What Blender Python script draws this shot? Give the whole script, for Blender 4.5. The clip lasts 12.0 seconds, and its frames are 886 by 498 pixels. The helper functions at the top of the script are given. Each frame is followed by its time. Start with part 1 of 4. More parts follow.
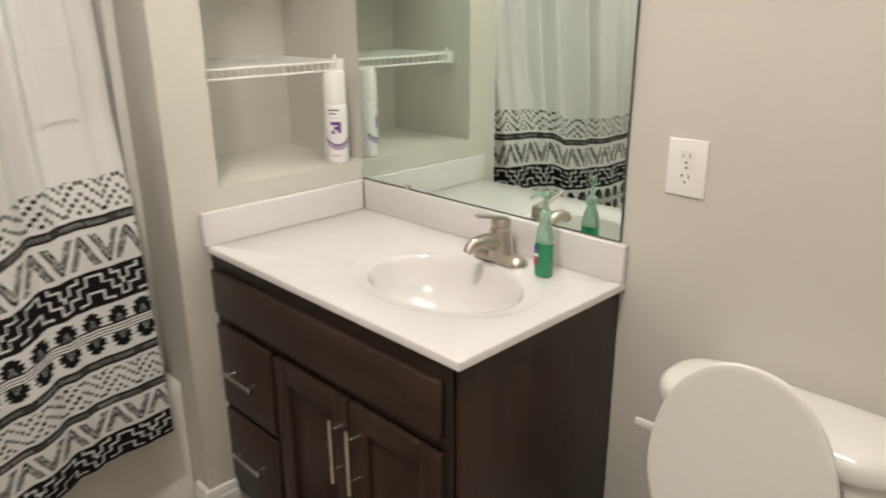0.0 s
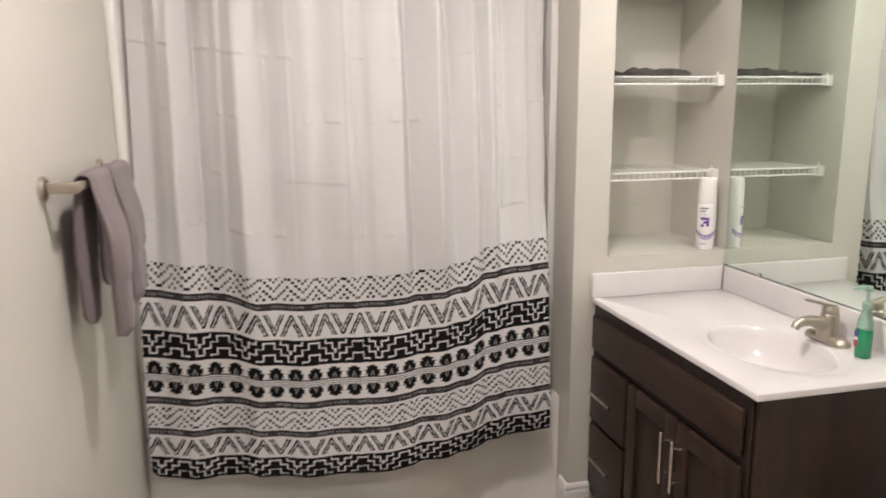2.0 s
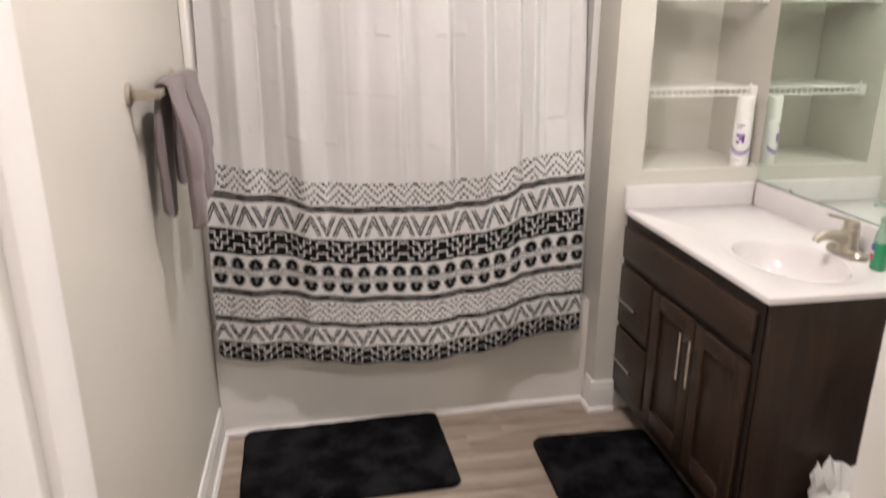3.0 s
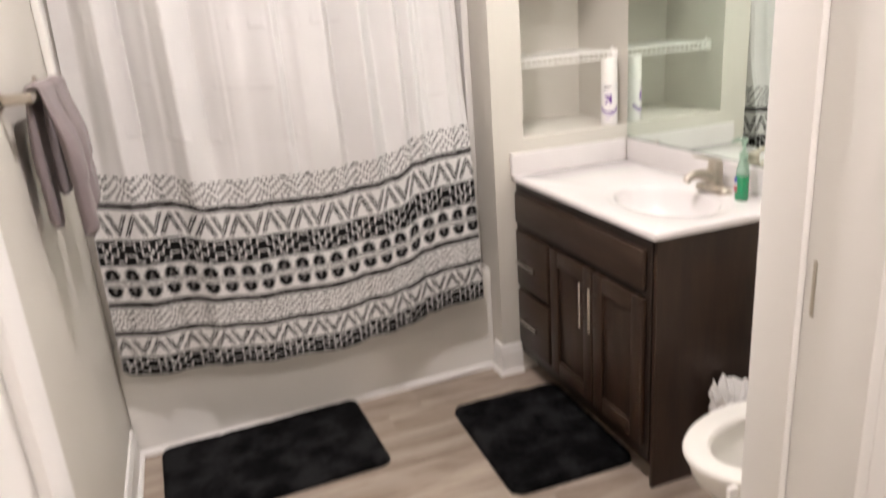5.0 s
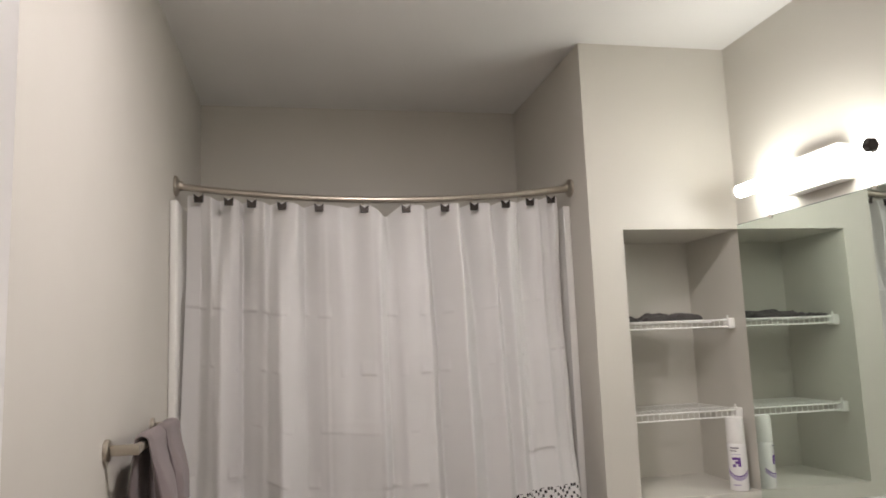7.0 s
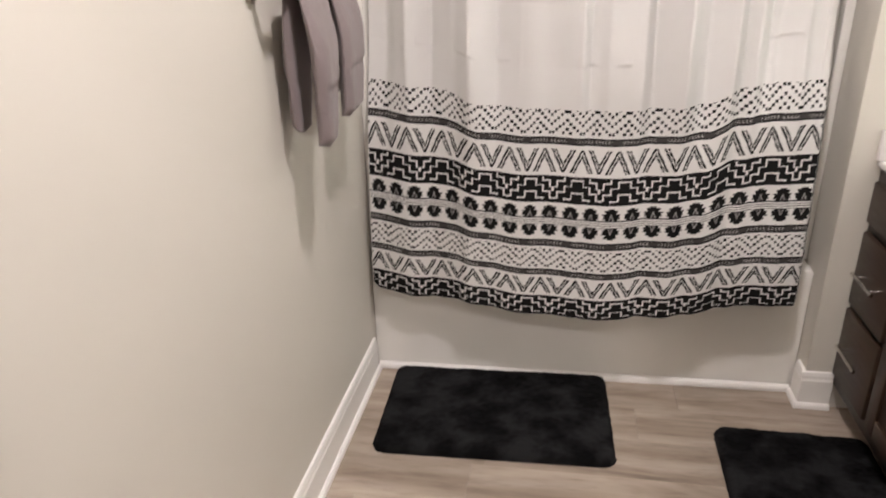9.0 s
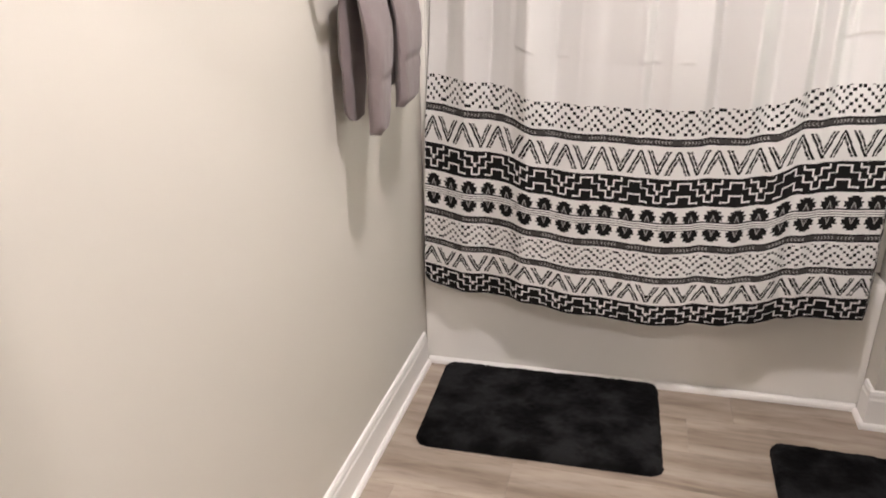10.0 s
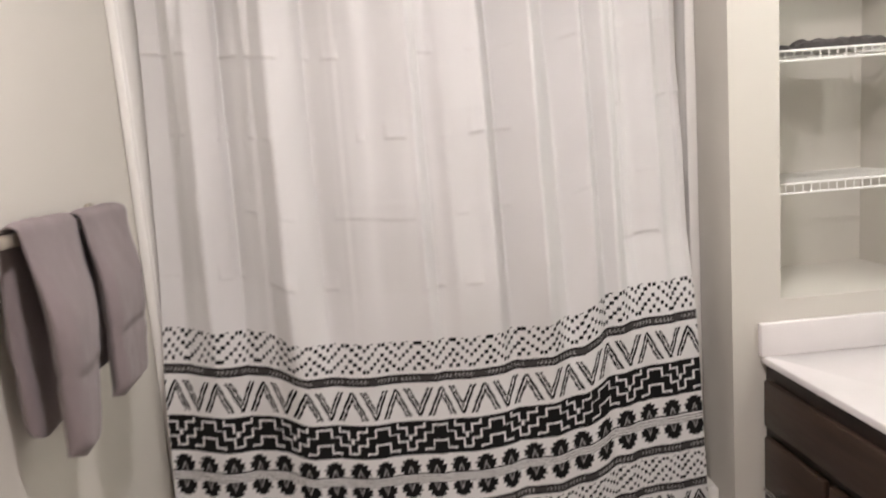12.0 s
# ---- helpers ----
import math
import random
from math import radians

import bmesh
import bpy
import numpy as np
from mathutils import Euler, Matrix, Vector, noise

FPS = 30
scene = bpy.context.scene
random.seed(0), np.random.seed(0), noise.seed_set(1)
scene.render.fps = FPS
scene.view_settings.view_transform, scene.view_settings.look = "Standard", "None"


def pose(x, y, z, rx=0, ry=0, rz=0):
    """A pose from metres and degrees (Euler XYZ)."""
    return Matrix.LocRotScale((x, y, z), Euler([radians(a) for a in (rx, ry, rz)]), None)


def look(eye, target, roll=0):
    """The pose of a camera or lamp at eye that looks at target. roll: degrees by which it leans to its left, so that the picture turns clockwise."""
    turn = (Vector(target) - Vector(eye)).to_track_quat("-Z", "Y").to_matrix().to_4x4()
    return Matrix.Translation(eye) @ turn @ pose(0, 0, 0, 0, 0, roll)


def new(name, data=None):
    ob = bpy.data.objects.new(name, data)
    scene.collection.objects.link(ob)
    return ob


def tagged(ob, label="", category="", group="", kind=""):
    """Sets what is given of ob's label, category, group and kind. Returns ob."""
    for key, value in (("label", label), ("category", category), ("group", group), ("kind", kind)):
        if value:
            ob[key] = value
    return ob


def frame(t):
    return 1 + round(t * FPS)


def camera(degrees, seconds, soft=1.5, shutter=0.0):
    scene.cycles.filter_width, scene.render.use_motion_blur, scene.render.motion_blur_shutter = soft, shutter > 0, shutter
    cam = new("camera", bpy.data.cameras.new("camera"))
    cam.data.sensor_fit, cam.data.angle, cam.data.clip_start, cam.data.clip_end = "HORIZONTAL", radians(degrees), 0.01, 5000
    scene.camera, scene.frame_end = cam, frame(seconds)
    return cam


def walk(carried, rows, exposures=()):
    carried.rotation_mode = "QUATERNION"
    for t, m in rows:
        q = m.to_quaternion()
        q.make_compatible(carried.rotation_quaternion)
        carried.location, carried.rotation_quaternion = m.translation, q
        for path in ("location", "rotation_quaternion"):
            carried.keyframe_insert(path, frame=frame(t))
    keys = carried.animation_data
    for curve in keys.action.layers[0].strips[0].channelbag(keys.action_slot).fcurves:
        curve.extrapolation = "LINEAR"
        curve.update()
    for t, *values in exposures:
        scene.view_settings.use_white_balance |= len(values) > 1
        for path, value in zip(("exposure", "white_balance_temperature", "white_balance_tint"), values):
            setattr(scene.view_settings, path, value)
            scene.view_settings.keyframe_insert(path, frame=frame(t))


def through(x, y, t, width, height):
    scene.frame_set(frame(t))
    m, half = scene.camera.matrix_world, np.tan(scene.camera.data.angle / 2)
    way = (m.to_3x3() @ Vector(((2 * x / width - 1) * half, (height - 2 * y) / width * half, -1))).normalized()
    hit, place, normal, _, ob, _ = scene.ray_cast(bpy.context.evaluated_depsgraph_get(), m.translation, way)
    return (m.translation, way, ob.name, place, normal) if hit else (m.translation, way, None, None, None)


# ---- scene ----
cam = camera(63.5, 12.0, 1.75, 0.4)
PATH = [
    (0, (0.775, -1.741, 1.483), (2.102, -0.391, 0.836), -0.4),
    (0.5, (0.626, -1.877, 1.526), (1.774, -0.358, 0.914), -1.3),
    (1, (0.493, -2.0, 1.568), (1.469, -0.345, 1.011), -4.8),
    (1.5, (0.475, -2.159, 1.589), (1.171, -0.329, 1.182), -3.6),
    (2, (0.477, -2.367, 1.574), (0.924, -0.458, 1.183), -0.5),
    (2.5, (0.457, -2.476, 1.601), (0.798, -0.562, 1.135), -1.2),
    (3, (0.444, -2.534, 1.592), (0.765, -0.66, 0.97), 0.1),
    (3.2, (0.422, -2.563, 1.587), (0.79, -0.737, 0.859), 0.0),
    (4.8, (0.371, -2.604, 1.527), (0.947, -0.847, 0.765), -3.6),
    (5, (0.383, -2.59, 1.533), (1.001, -0.796, 0.903), -4.3),
    (5.5, (0.387, -2.551, 1.581), (1.064, -0.694, 1.277), -3.8),
    (6, (0.393, -2.55, 1.614), (1.02, -0.652, 1.54), -4.1),
    (6.5, (0.402, -2.533, 1.628), (0.901, -0.604, 1.794), -2.9),
    (7, (0.434, -2.511, 1.628), (0.832, -0.568, 1.886), -2.2),
    (7.5, (0.425, -2.451, 1.593), (0.724, -0.473, 1.584), -0.6),
    (7.7, (0.434, -2.388, 1.585), (0.671, -0.408, 1.432), -0.8),
    (9.3, (0.697, -2.23, 1.48), (0.31, -0.457, 0.639), -1.1),
    (9.5, (0.699, -2.224, 1.474), (0.285, -0.463, 0.62), -0.9),
    (10, (0.726, -2.234, 1.464), (0.221, -0.458, 0.694), -1.2),
    (10.5, (0.685, -2.173, 1.482), (0.315, -0.32, 0.827), -3.4),
    (11, (0.604, -2.057, 1.513), (0.341, -0.121, 1.085), -3.0),
    (11.5, (0.576, -1.925, 1.529), (0.597, 0.029, 1.103), -3.2),
    (12, (0.648, -1.783, 1.513), (0.78, 0.189, 1.212), -4.5),
]
EXPOSURES = [(0.0, 0.73, 6560, 4), (1.0, 0.81, 6420, 5), (2.5, 0.84, 6330, 12), (4.8, 1.19, 6330, 12), (5.1, 1.09, 6330, 12), (5.5, 0.70, 6330, 13), (6.0, 0.46, 6280, 11),
             (6.8, 0.20, 6230, 10), (7.5, 0.22, 6280, 10), (9.5, 1.25, 6330, 12), (10.5, 1.06, 6280, 12), (11.1, 0.80, 6250, 12), (12.0, 0.84, 6230, 12)]
walk(cam, [(t, look(eye, target, roll)) for t, eye, target, roll in PATH], EXPOSURES)

# ---- plan, in metres ----
EAST, NORTH, CEIL = 2.143, 0.87, 2.768      # mirror wall, wall behind the tub, ceiling
STUB = 1.518                                # end of the tub alcove
SOUTH, SOUTH_OUT = -1.96, -2.10             # the doorway's wall
DOOR_W, DOOR_E, DOOR_H = 0.205, 1.024, 2.05
HALL_S, HALL_E = -3.9, 2.6
NICHE_X, NICHE_Z0, NICHE_Z1, NICHE_D = 1.652, 1.026, 2.028, 0.40
COUNTER = 0.878

# ---- world and light ----
world = bpy.data.worlds.new("night")
scene.world = world
world.use_nodes = True
world.node_tree.nodes["Background"].inputs[0].default_value = (0.02, 0.02, 0.022, 1)
world.node_tree.nodes["Background"].inputs[1].default_value = 0.2

# ---- materials ----


class Nodes:
    """A small builder for one material's nodes."""

    def __init__(self, name):
        self.mat = bpy.data.materials.new(name)
        self.mat.use_nodes = True
        self.tree = self.mat.node_tree
        self.bsdf = self.tree.nodes["Principled BSDF"]

    def add(self, kind, **values):
        node = self.tree.nodes.new(kind)
        for key, value in values.items():
            node.inputs[key].default_value = value
        return node

    def link(self, a, out, b, inp):
        self.tree.links.new(a.outputs[out], b.inputs[inp])

    def coords(self, stretch=(1, 1, 1)):
        tc, mp = self.add("ShaderNodeTexCoord"), self.add("ShaderNodeMapping")
        mp.inputs["Scale"].default_value = stretch
        self.link(tc, "Object", mp, "Vector")
        return mp

    def noise(self, scale, detail=4.0, stretch=(1, 1, 1), rough=0.55):
        n = self.add("ShaderNodeTexNoise", Scale=scale, Detail=detail, Roughness=rough)
        self.link(self.coords(stretch), "Vector", n, "Vector")
        return n

    def ramp(self, src, out, stops):
        r = self.add("ShaderNodeValToRGB")
        while len(r.color_ramp.elements) < len(stops):
            r.color_ramp.elements.new(0.5)
        for e, (at, col) in zip(r.color_ramp.elements, stops):
            e.position, e.color = at, (*col, 1)
        self.link(src, out, r, "Fac")
        return r

    def bump(self, sources, distance=0.002):
        last = None
        for node, strength in sources:
            b = self.add("ShaderNodeBump", Strength=strength, Distance=distance)
            self.link(node, "Fac" if "Fac" in node.outputs else 0, b, "Height")
            if last:
                self.link(last, "Normal", b, "Normal")
            last = b
        self.link(last, "Normal", self.bsdf, "Normal")

    def rough(self, node, low, high):
        m = self.add("ShaderNodeMapRange")
        m.inputs["To Min"].default_value, m.inputs["To Max"].default_value = low, high
        self.link(node, "Fac", m, "Value")
        self.link(m, 0, self.bsdf, "Roughness")


def shade(c, k):
    return tuple(min(1.0, v * k) for v in c)


def plain(name, colour, rough, metal=0.0, vary=0.06, big=1.5, fine=60.0, bump=0.08, dist=0.001, coat=0.0, rvar=0.08):
    """Paint, plastic, china or metal: colour drifts at a large scale, relief and gloss at a fine one."""
    n = Nodes(name)
    large, small = n.noise(big, 3), n.noise(fine, 5)
    r = n.ramp(large, "Fac", [(0.3, shade(colour, 1 - vary)), (0.7, shade(colour, 1 + vary))])
    n.link(r, "Color", n.bsdf, "Base Color")
    n.bsdf.inputs["Metallic"].default_value = metal
    n.bsdf.inputs["Coat Weight"].default_value = coat
    n.rough(small, max(0.02, rough - rvar), min(1.0, rough + rvar))
    if bump:
        n.bump([(small, bump)], dist)
    return n.mat


def wall_paint(name, colour):
    n = Nodes(name)
    large, mid, peel = n.noise(0.9, 3), n.noise(7, 4), n.noise(160, 3)
    r = n.ramp(large, "Fac", [(0.25, shade(colour, 0.97)), (0.75, shade(colour, 1.03))])
    n.link(r, "Color", n.bsdf, "Base Color")
    n.rough(mid, 0.38, 0.55)
    n.bump([(mid, 0.05), (peel, 0.12)], 0.0012)
    return n.mat


def plank_wood(name):
    n = Nodes(name)
    info = n.add("ShaderNodeObjectInfo")
    tc, mp = n.add("ShaderNodeTexCoord"), n.add("ShaderNodeMapping")
    mp.inputs["Scale"].default_value = (0.75, 4.4, 4.0)
    shift = n.add("ShaderNodeVectorMath")
    shift.operation = "SCALE"
    n.link(info, "Random", shift, "Scale")
    shift.inputs[0].default_value = (13.0, 7.0, 5.0)
    sumv = n.add("ShaderNodeVectorMath")
    n.link(tc, "Object", sumv, 0)
    n.link(shift, 0, sumv, 1)
    n.link(sumv, 0, mp, "Vector")
    grain = n.add("ShaderNodeTexNoise", Scale=2.8, Detail=6.0, Roughness=0.52, Distortion=0.5)
    n.link(mp, "Vector", grain, "Vector")
    fine = n.add("ShaderNodeTexNoise", Scale=34.0, Detail=4.0)
    n.link(mp, "Vector", fine, "Vector")
    cloud = n.add("ShaderNodeTexNoise", Scale=1.6, Detail=3.0)
    n.link(mp, "Vector", cloud, "Vector")
    a = n.ramp(grain, "Fac", [(0.26, (0.19, 0.150, 0.120)), (0.42, (0.33, 0.272, 0.222)), (0.56, (0.41, 0.348, 0.290)), (0.76, (0.47, 0.41, 0.35))])
    b = n.ramp(cloud, "Fac", [(0.32, (0.62, 0.60, 0.58)), (0.58, (1.0, 1.0, 1.0))])
    mix = n.add("ShaderNodeMix")
    mix.data_type, mix.blend_type = "RGBA", "MULTIPLY"
    mix.inputs[0].default_value = 0.75
    n.tree.links.new(a.outputs["Color"], mix.inputs[6])
    n.tree.links.new(b.outputs["Color"], mix.inputs[7])
    streak = n.add("ShaderNodeTexNoise", Scale=11.0, Detail=5.0, Roughness=0.65)
    n.link(mp, "Vector", streak, "Vector")
    dark = n.ramp(streak, "Fac", [(0.30, (0.76, 0.735, 0.715)), (0.47, (0.97, 0.965, 0.96)), (0.7, (1.06, 1.06, 1.06))])
    mix3 = n.add("ShaderNodeMix")
    mix3.data_type, mix3.blend_type = "RGBA", "MULTIPLY"
    mix3.inputs[0].default_value = 1.0
    n.tree.links.new(mix.outputs[2], mix3.inputs[6])
    n.tree.links.new(dark.outputs["Color"], mix3.inputs[7])
    tone = n.ramp(info, "Random", [(0.0, (0.88, 0.87, 0.86)), (1.0, (1.05, 1.04, 1.03))])
    mix2 = n.add("ShaderNodeMix")
    mix2.data_type, mix2.blend_type = "RGBA", "MULTIPLY"
    mix2.inputs[0].default_value = 1.0
    n.tree.links.new(mix3.outputs[2], mix2.inputs[6])
    n.tree.links.new(tone.outputs["Color"], mix2.inputs[7])
    n.tree.links.new(mix2.outputs[2], n.bsdf.inputs["Base Color"])
    n.rough(fine, 0.36, 0.52)
    n.bump([(grain, 0.10), (fine, 0.10)], 0.001)
    return n.mat


def stained_wood(name, dark, light, along=(1, 1, 0.12)):
    n = Nodes(name)
    grain, fine, cloud = n.noise(26, 6, along, 0.6), n.noise(140, 3, along), n.noise(3, 3)
    r = n.ramp(grain, "Fac", [(0.3, dark), (0.7, light)])
    c = n.ramp(cloud, "Fac", [(0.3, (0.85, 0.85, 0.85)), (0.7, (1.1, 1.1, 1.1))])
    mix = n.add("ShaderNodeMix")
    mix.data_type, mix.blend_type = "RGBA", "MULTIPLY"
    mix.inputs[0].default_value = 1.0
    n.tree.links.new(r.outputs["Color"], mix.inputs[6])
    n.tree.links.new(c.outputs["Color"], mix.inputs[7])
    n.tree.links.new(mix.outputs[2], n.bsdf.inputs["Base Color"])
    n.bsdf.inputs["Specular IOR Level"].default_value = 0.45
    n.rough(fine, 0.36, 0.52)
    n.bump([(grain, 0.05), (fine, 0.05)], 0.0008)
    return n.mat


def cloth(name, colour, weave=900.0, vary=0.06, bump=0.25, sheen=0.2, through=0.0, rough=0.85):
    n = Nodes(name)
    large, fine = n.noise(5, 4), n.noise(weave, 2)
    r = n.ramp(large, "Fac", [(0.3, shade(colour, 1 - vary)), (0.7, shade(colour, 1 + vary))])
    n.link(r, "Color", n.bsdf, "Base Color")
    n.bsdf.inputs["Roughness"].default_value = rough
    n.bsdf.inputs["Sheen Weight"].default_value = sheen
    n.bump([(large, 0.12), (fine, bump)], 0.0015)
    if through:
        t = n.add("ShaderNodeBsdfTranslucent")
        n.link(r, "Color", t, "Color")
        m = n.add("ShaderNodeMixShader", Fac=through)
        out = n.tree.nodes["Material Output"]
        n.tree.links.new(n.bsdf.outputs[0], m.inputs[1])
        n.tree.links.new(t.outputs[0], m.inputs[2])
        n.tree.links.new(m.outputs[0], out.inputs["Surface"])
    return n.mat


def plush(name, colour):
    n = Nodes(name)
    swirl, tuft, fine = n.noise(9.5, 3), n.noise(60, 4), n.noise(420, 3)
    r = n.ramp(swirl, "Fac", [(0.40, shade(colour, 0.35)), (0.50, shade(colour, 0.9)), (0.62, shade(colour, 2.0))])
    n.link(r, "Color", n.bsdf, "Base Color")
    n.bsdf.inputs["Roughness"].default_value = 1.0
    n.bsdf.inputs["Specular IOR Level"].default_value = 0.08
    n.bump([(swirl, 0.4), (tuft, 0.6), (fine, 0.8)], 0.005)
    return n.mat


def mirror_glass(name):
    n = Nodes(name)
    smudge = n.noise(4, 4)
    r = n.ramp(smudge, "Fac", [(0.3, (0.75, 0.83, 0.775)), (0.7, (0.775, 0.85, 0.80))])
    n.link(r, "Color", n.bsdf, "Base Color")
    n.bsdf.inputs["Metallic"].default_value = 1.0
    n.bsdf.inputs["Roughness"].default_value = 0.015
    return n.mat


def clear(name, colour, rough=0.05, ior=1.4):
    n = Nodes(name)
    n.bsdf.inputs["Base Color"].default_value = (*colour, 1)
    n.bsdf.inputs["Transmission Weight"].default_value = 1.0
    n.bsdf.inputs["Roughness"].default_value = rough
    n.bsdf.inputs["IOR"].default_value = ior
    return n.mat


def glow(name, colour, strength):
    n = Nodes(name)
    n.bsdf.inputs["Base Color"].default_value = (*colour, 1)
    n.bsdf.inputs["Emission Color"].default_value = (*colour, 1)
    n.bsdf.inputs["Emission Strength"].default_value = strength
    return n.mat


PAINT = wall_paint("greige_wall_paint", (0.60, 0.575, 0.52))
CEILING = wall_paint("ceiling_white", (0.80, 0.79, 0.77))
TRIM = plain("white_trim_paint", (0.80, 0.785, 0.76), 0.35, vary=0.02, fine=90, bump=0.05)
WOODFLOOR = plank_wood("vinyl_plank")
SUBFLOOR = plain("dark_joint", (0.16, 0.13, 0.105), 0.8)
ESPRESSO = stained_wood("espresso_stain", (0.0215, 0.0112, 0.0064), (0.043, 0.0240, 0.0145))
ESPRESSO_FLAT = stained_wood("espresso_panel", (0.0228, 0.0120, 0.0070), (0.047, 0.0268, 0.0165), (1, 0.12, 1))
# the same espresso, darkened to stand for shade in the reveals
FRAME_SHADE = stained_wood("espresso_shaded_frame", (0.011, 0.0060, 0.0038), (0.022, 0.0125, 0.0080))
MARBLE = plain("cultured_marble", (0.70, 0.672, 0.665), 0.16, vary=0.025, big=6, fine=30, bump=0.02, coat=0.3, rvar=0.05)
CHINA = plain("white_china", (0.78, 0.765, 0.72), 0.14, vary=0.02, fine=25, bump=0.02, coat=0.4, rvar=0.04)
SEATWHITE = plain("seat_plastic", (0.74, 0.725, 0.68), 0.30, vary=0.015, bump=0.0, rvar=0.03)
ACRYLIC = plain("tub_acrylic", (0.77, 0.755, 0.72), 0.22, vary=0.02, fine=20, bump=0.03, rvar=0.05)
NICKEL = plain("brushed_nickel", (0.50, 0.455, 0.39), 0.36, metal=1.0, vary=0.05, fine=200, bump=0.05, rvar=0.1)
CHROME = plain("satin_steel", (0.74, 0.71, 0.67), 0.2, metal=1.0, vary=0.04, fine=150, bump=0.03)
DARKMETAL = plain("bronze_clip", (0.045, 0.038, 0.034), 0.35, metal=0.7, bump=0.05)
WHITEPLASTIC = plain("white_plastic", (0.82, 0.80, 0.77), 0.35, vary=0.02, bump=0.03)
WIRE = plain("white_coated_wire", (0.84, 0.83, 0.80), 0.4, vary=0.02, bump=0.0)
DARKPLASTIC = plain("dark_slot", (0.10, 0.095, 0.09), 0.6, bump=0.0)
MIRROR = mirror_glass("silvered_glass")
MIRROR_EDGE = plain("mirror_edge", (0.06, 0.075, 0.07), 0.3, bump=0.0)
CURTAIN = cloth("white_polyester", (0.79, 0.778, 0.767), 700, 0.02, 0.15, 0.1, 0.31, 0.65)
INK = cloth("black_print", (0.0085, 0.008, 0.008), 700, 0.15, 0.15, 0.0, 0.02, 0.9)
INK_GREY = cloth("grey_print", (0.050, 0.046, 0.045), 700, 0.15, 0.15, 0.0, 0.05, 0.85)
INK_PALE = cloth("pale_grey_print", (0.33, 0.318, 0.31), 700, 0.12, 0.15, 0.0, 0.1, 0.85)
for ink in (INK, INK_GREY, CURTAIN):
    ink.node_tree.nodes["Principled BSDF"].inputs["Specular IOR Level"].default_value = 0.15
TOWEL = cloth("mauve_grey_terry", (0.185, 0.152, 0.152), 420, 0.10, 0.9, 0.15, 0.0, 0.95)
SHELFCLOTH = cloth("charcoal_terry", (0.052, 0.045, 0.043), 420, 0.12, 0.9, 0.1, 0.0, 0.95)
RUG = plush("black_plush", (0.0085, 0.0085, 0.0090))
CANWHITE = plain("white_can_paint", (0.82, 0.80, 0.79), 0.25, vary=0.02, bump=0.0, coat=0.3)
PURPLE = plain("purple_print", (0.13, 0.045, 0.26), 0.35, vary=0.05, bump=0.0)
LILAC = plain("lilac_print", (0.42, 0.36, 0.52), 0.35, vary=0.05, bump=0.0)
GREYPRINT = plain("grey_print", (0.16, 0.14, 0.17), 0.4, bump=0.0)
GREENSOAP = plain("green_liquid_soap", (0.005, 0.26, 0.10), 0.12, vary=0.1, bump=0.0, coat=0.5)
CLEARGREEN = plain("pale_green_plastic", (0.55, 0.80, 0.66), 0.2, vary=0.05, bump=0.0, coat=0.3)
CLEARGREEN.node_tree.nodes["Principled BSDF"].inputs["Transmission Weight"].default_value = 0.75
BLUELABEL = plain("blue_label_print", (0.06, 0.07, 0.30), 0.35, bump=0.0)
REDLABEL = plain("red_label_print", (0.34, 0.05, 0.07), 0.35, bump=0.0)
LAMP = glow("lit_opal_glass", (0.975, 0.945, 0.86), 26.0)
DISC = glow("lit_lens", (1.0, 0.895, 0.86), 275.0)
# glow of the hall lamp, which is out of view and added as fill
HALL_FILL = glow("hall_fill_lens", (1.0, 0.89, 0.83), 285.0)
LINER = plain("white_bin_liner", (0.74, 0.73, 0.71), 0.35, vary=0.04, fine=40, bump=0.2)
WATER = plain("bowl_water", (0.42, 0.42, 0.38), 0.05, bump=0.0)

# ---- mesh helpers ----


def box(bm, x0, x1, y0, y1, z0, z1, m=0):
    v = [bm.verts.new(p) for p in ((x0, y0, z0), (x1, y0, z0), (x1, y1, z0), (x0, y1, z0), (x0, y0, z1), (x1, y0, z1), (x1, y1, z1), (x0, y1, z1))]
    fs = [bm.faces.new([v[i] for i in q]) for q in ((3, 2, 1, 0), (4, 5, 6, 7), (0, 1, 5, 4), (1, 2, 6, 5), (2, 3, 7, 6), (3, 0, 4, 7))]
    for f in fs:
        f.material_index = m
    return v


def soften(bm, width, segments=2):
    bmesh.ops.bevel(bm, geom=list(bm.edges), offset=width, segments=segments, profile=0.5, affect="EDGES", clamp_overlap=True)
    return bm


def rbox(x0, x1, y0, y1, z0, z1, r=0.003, segments=2):
    bm = bmesh.new()
    box(bm, x0, x1, y0, y1, z0, z1)
    return soften(bm, r, segments) if r else bm


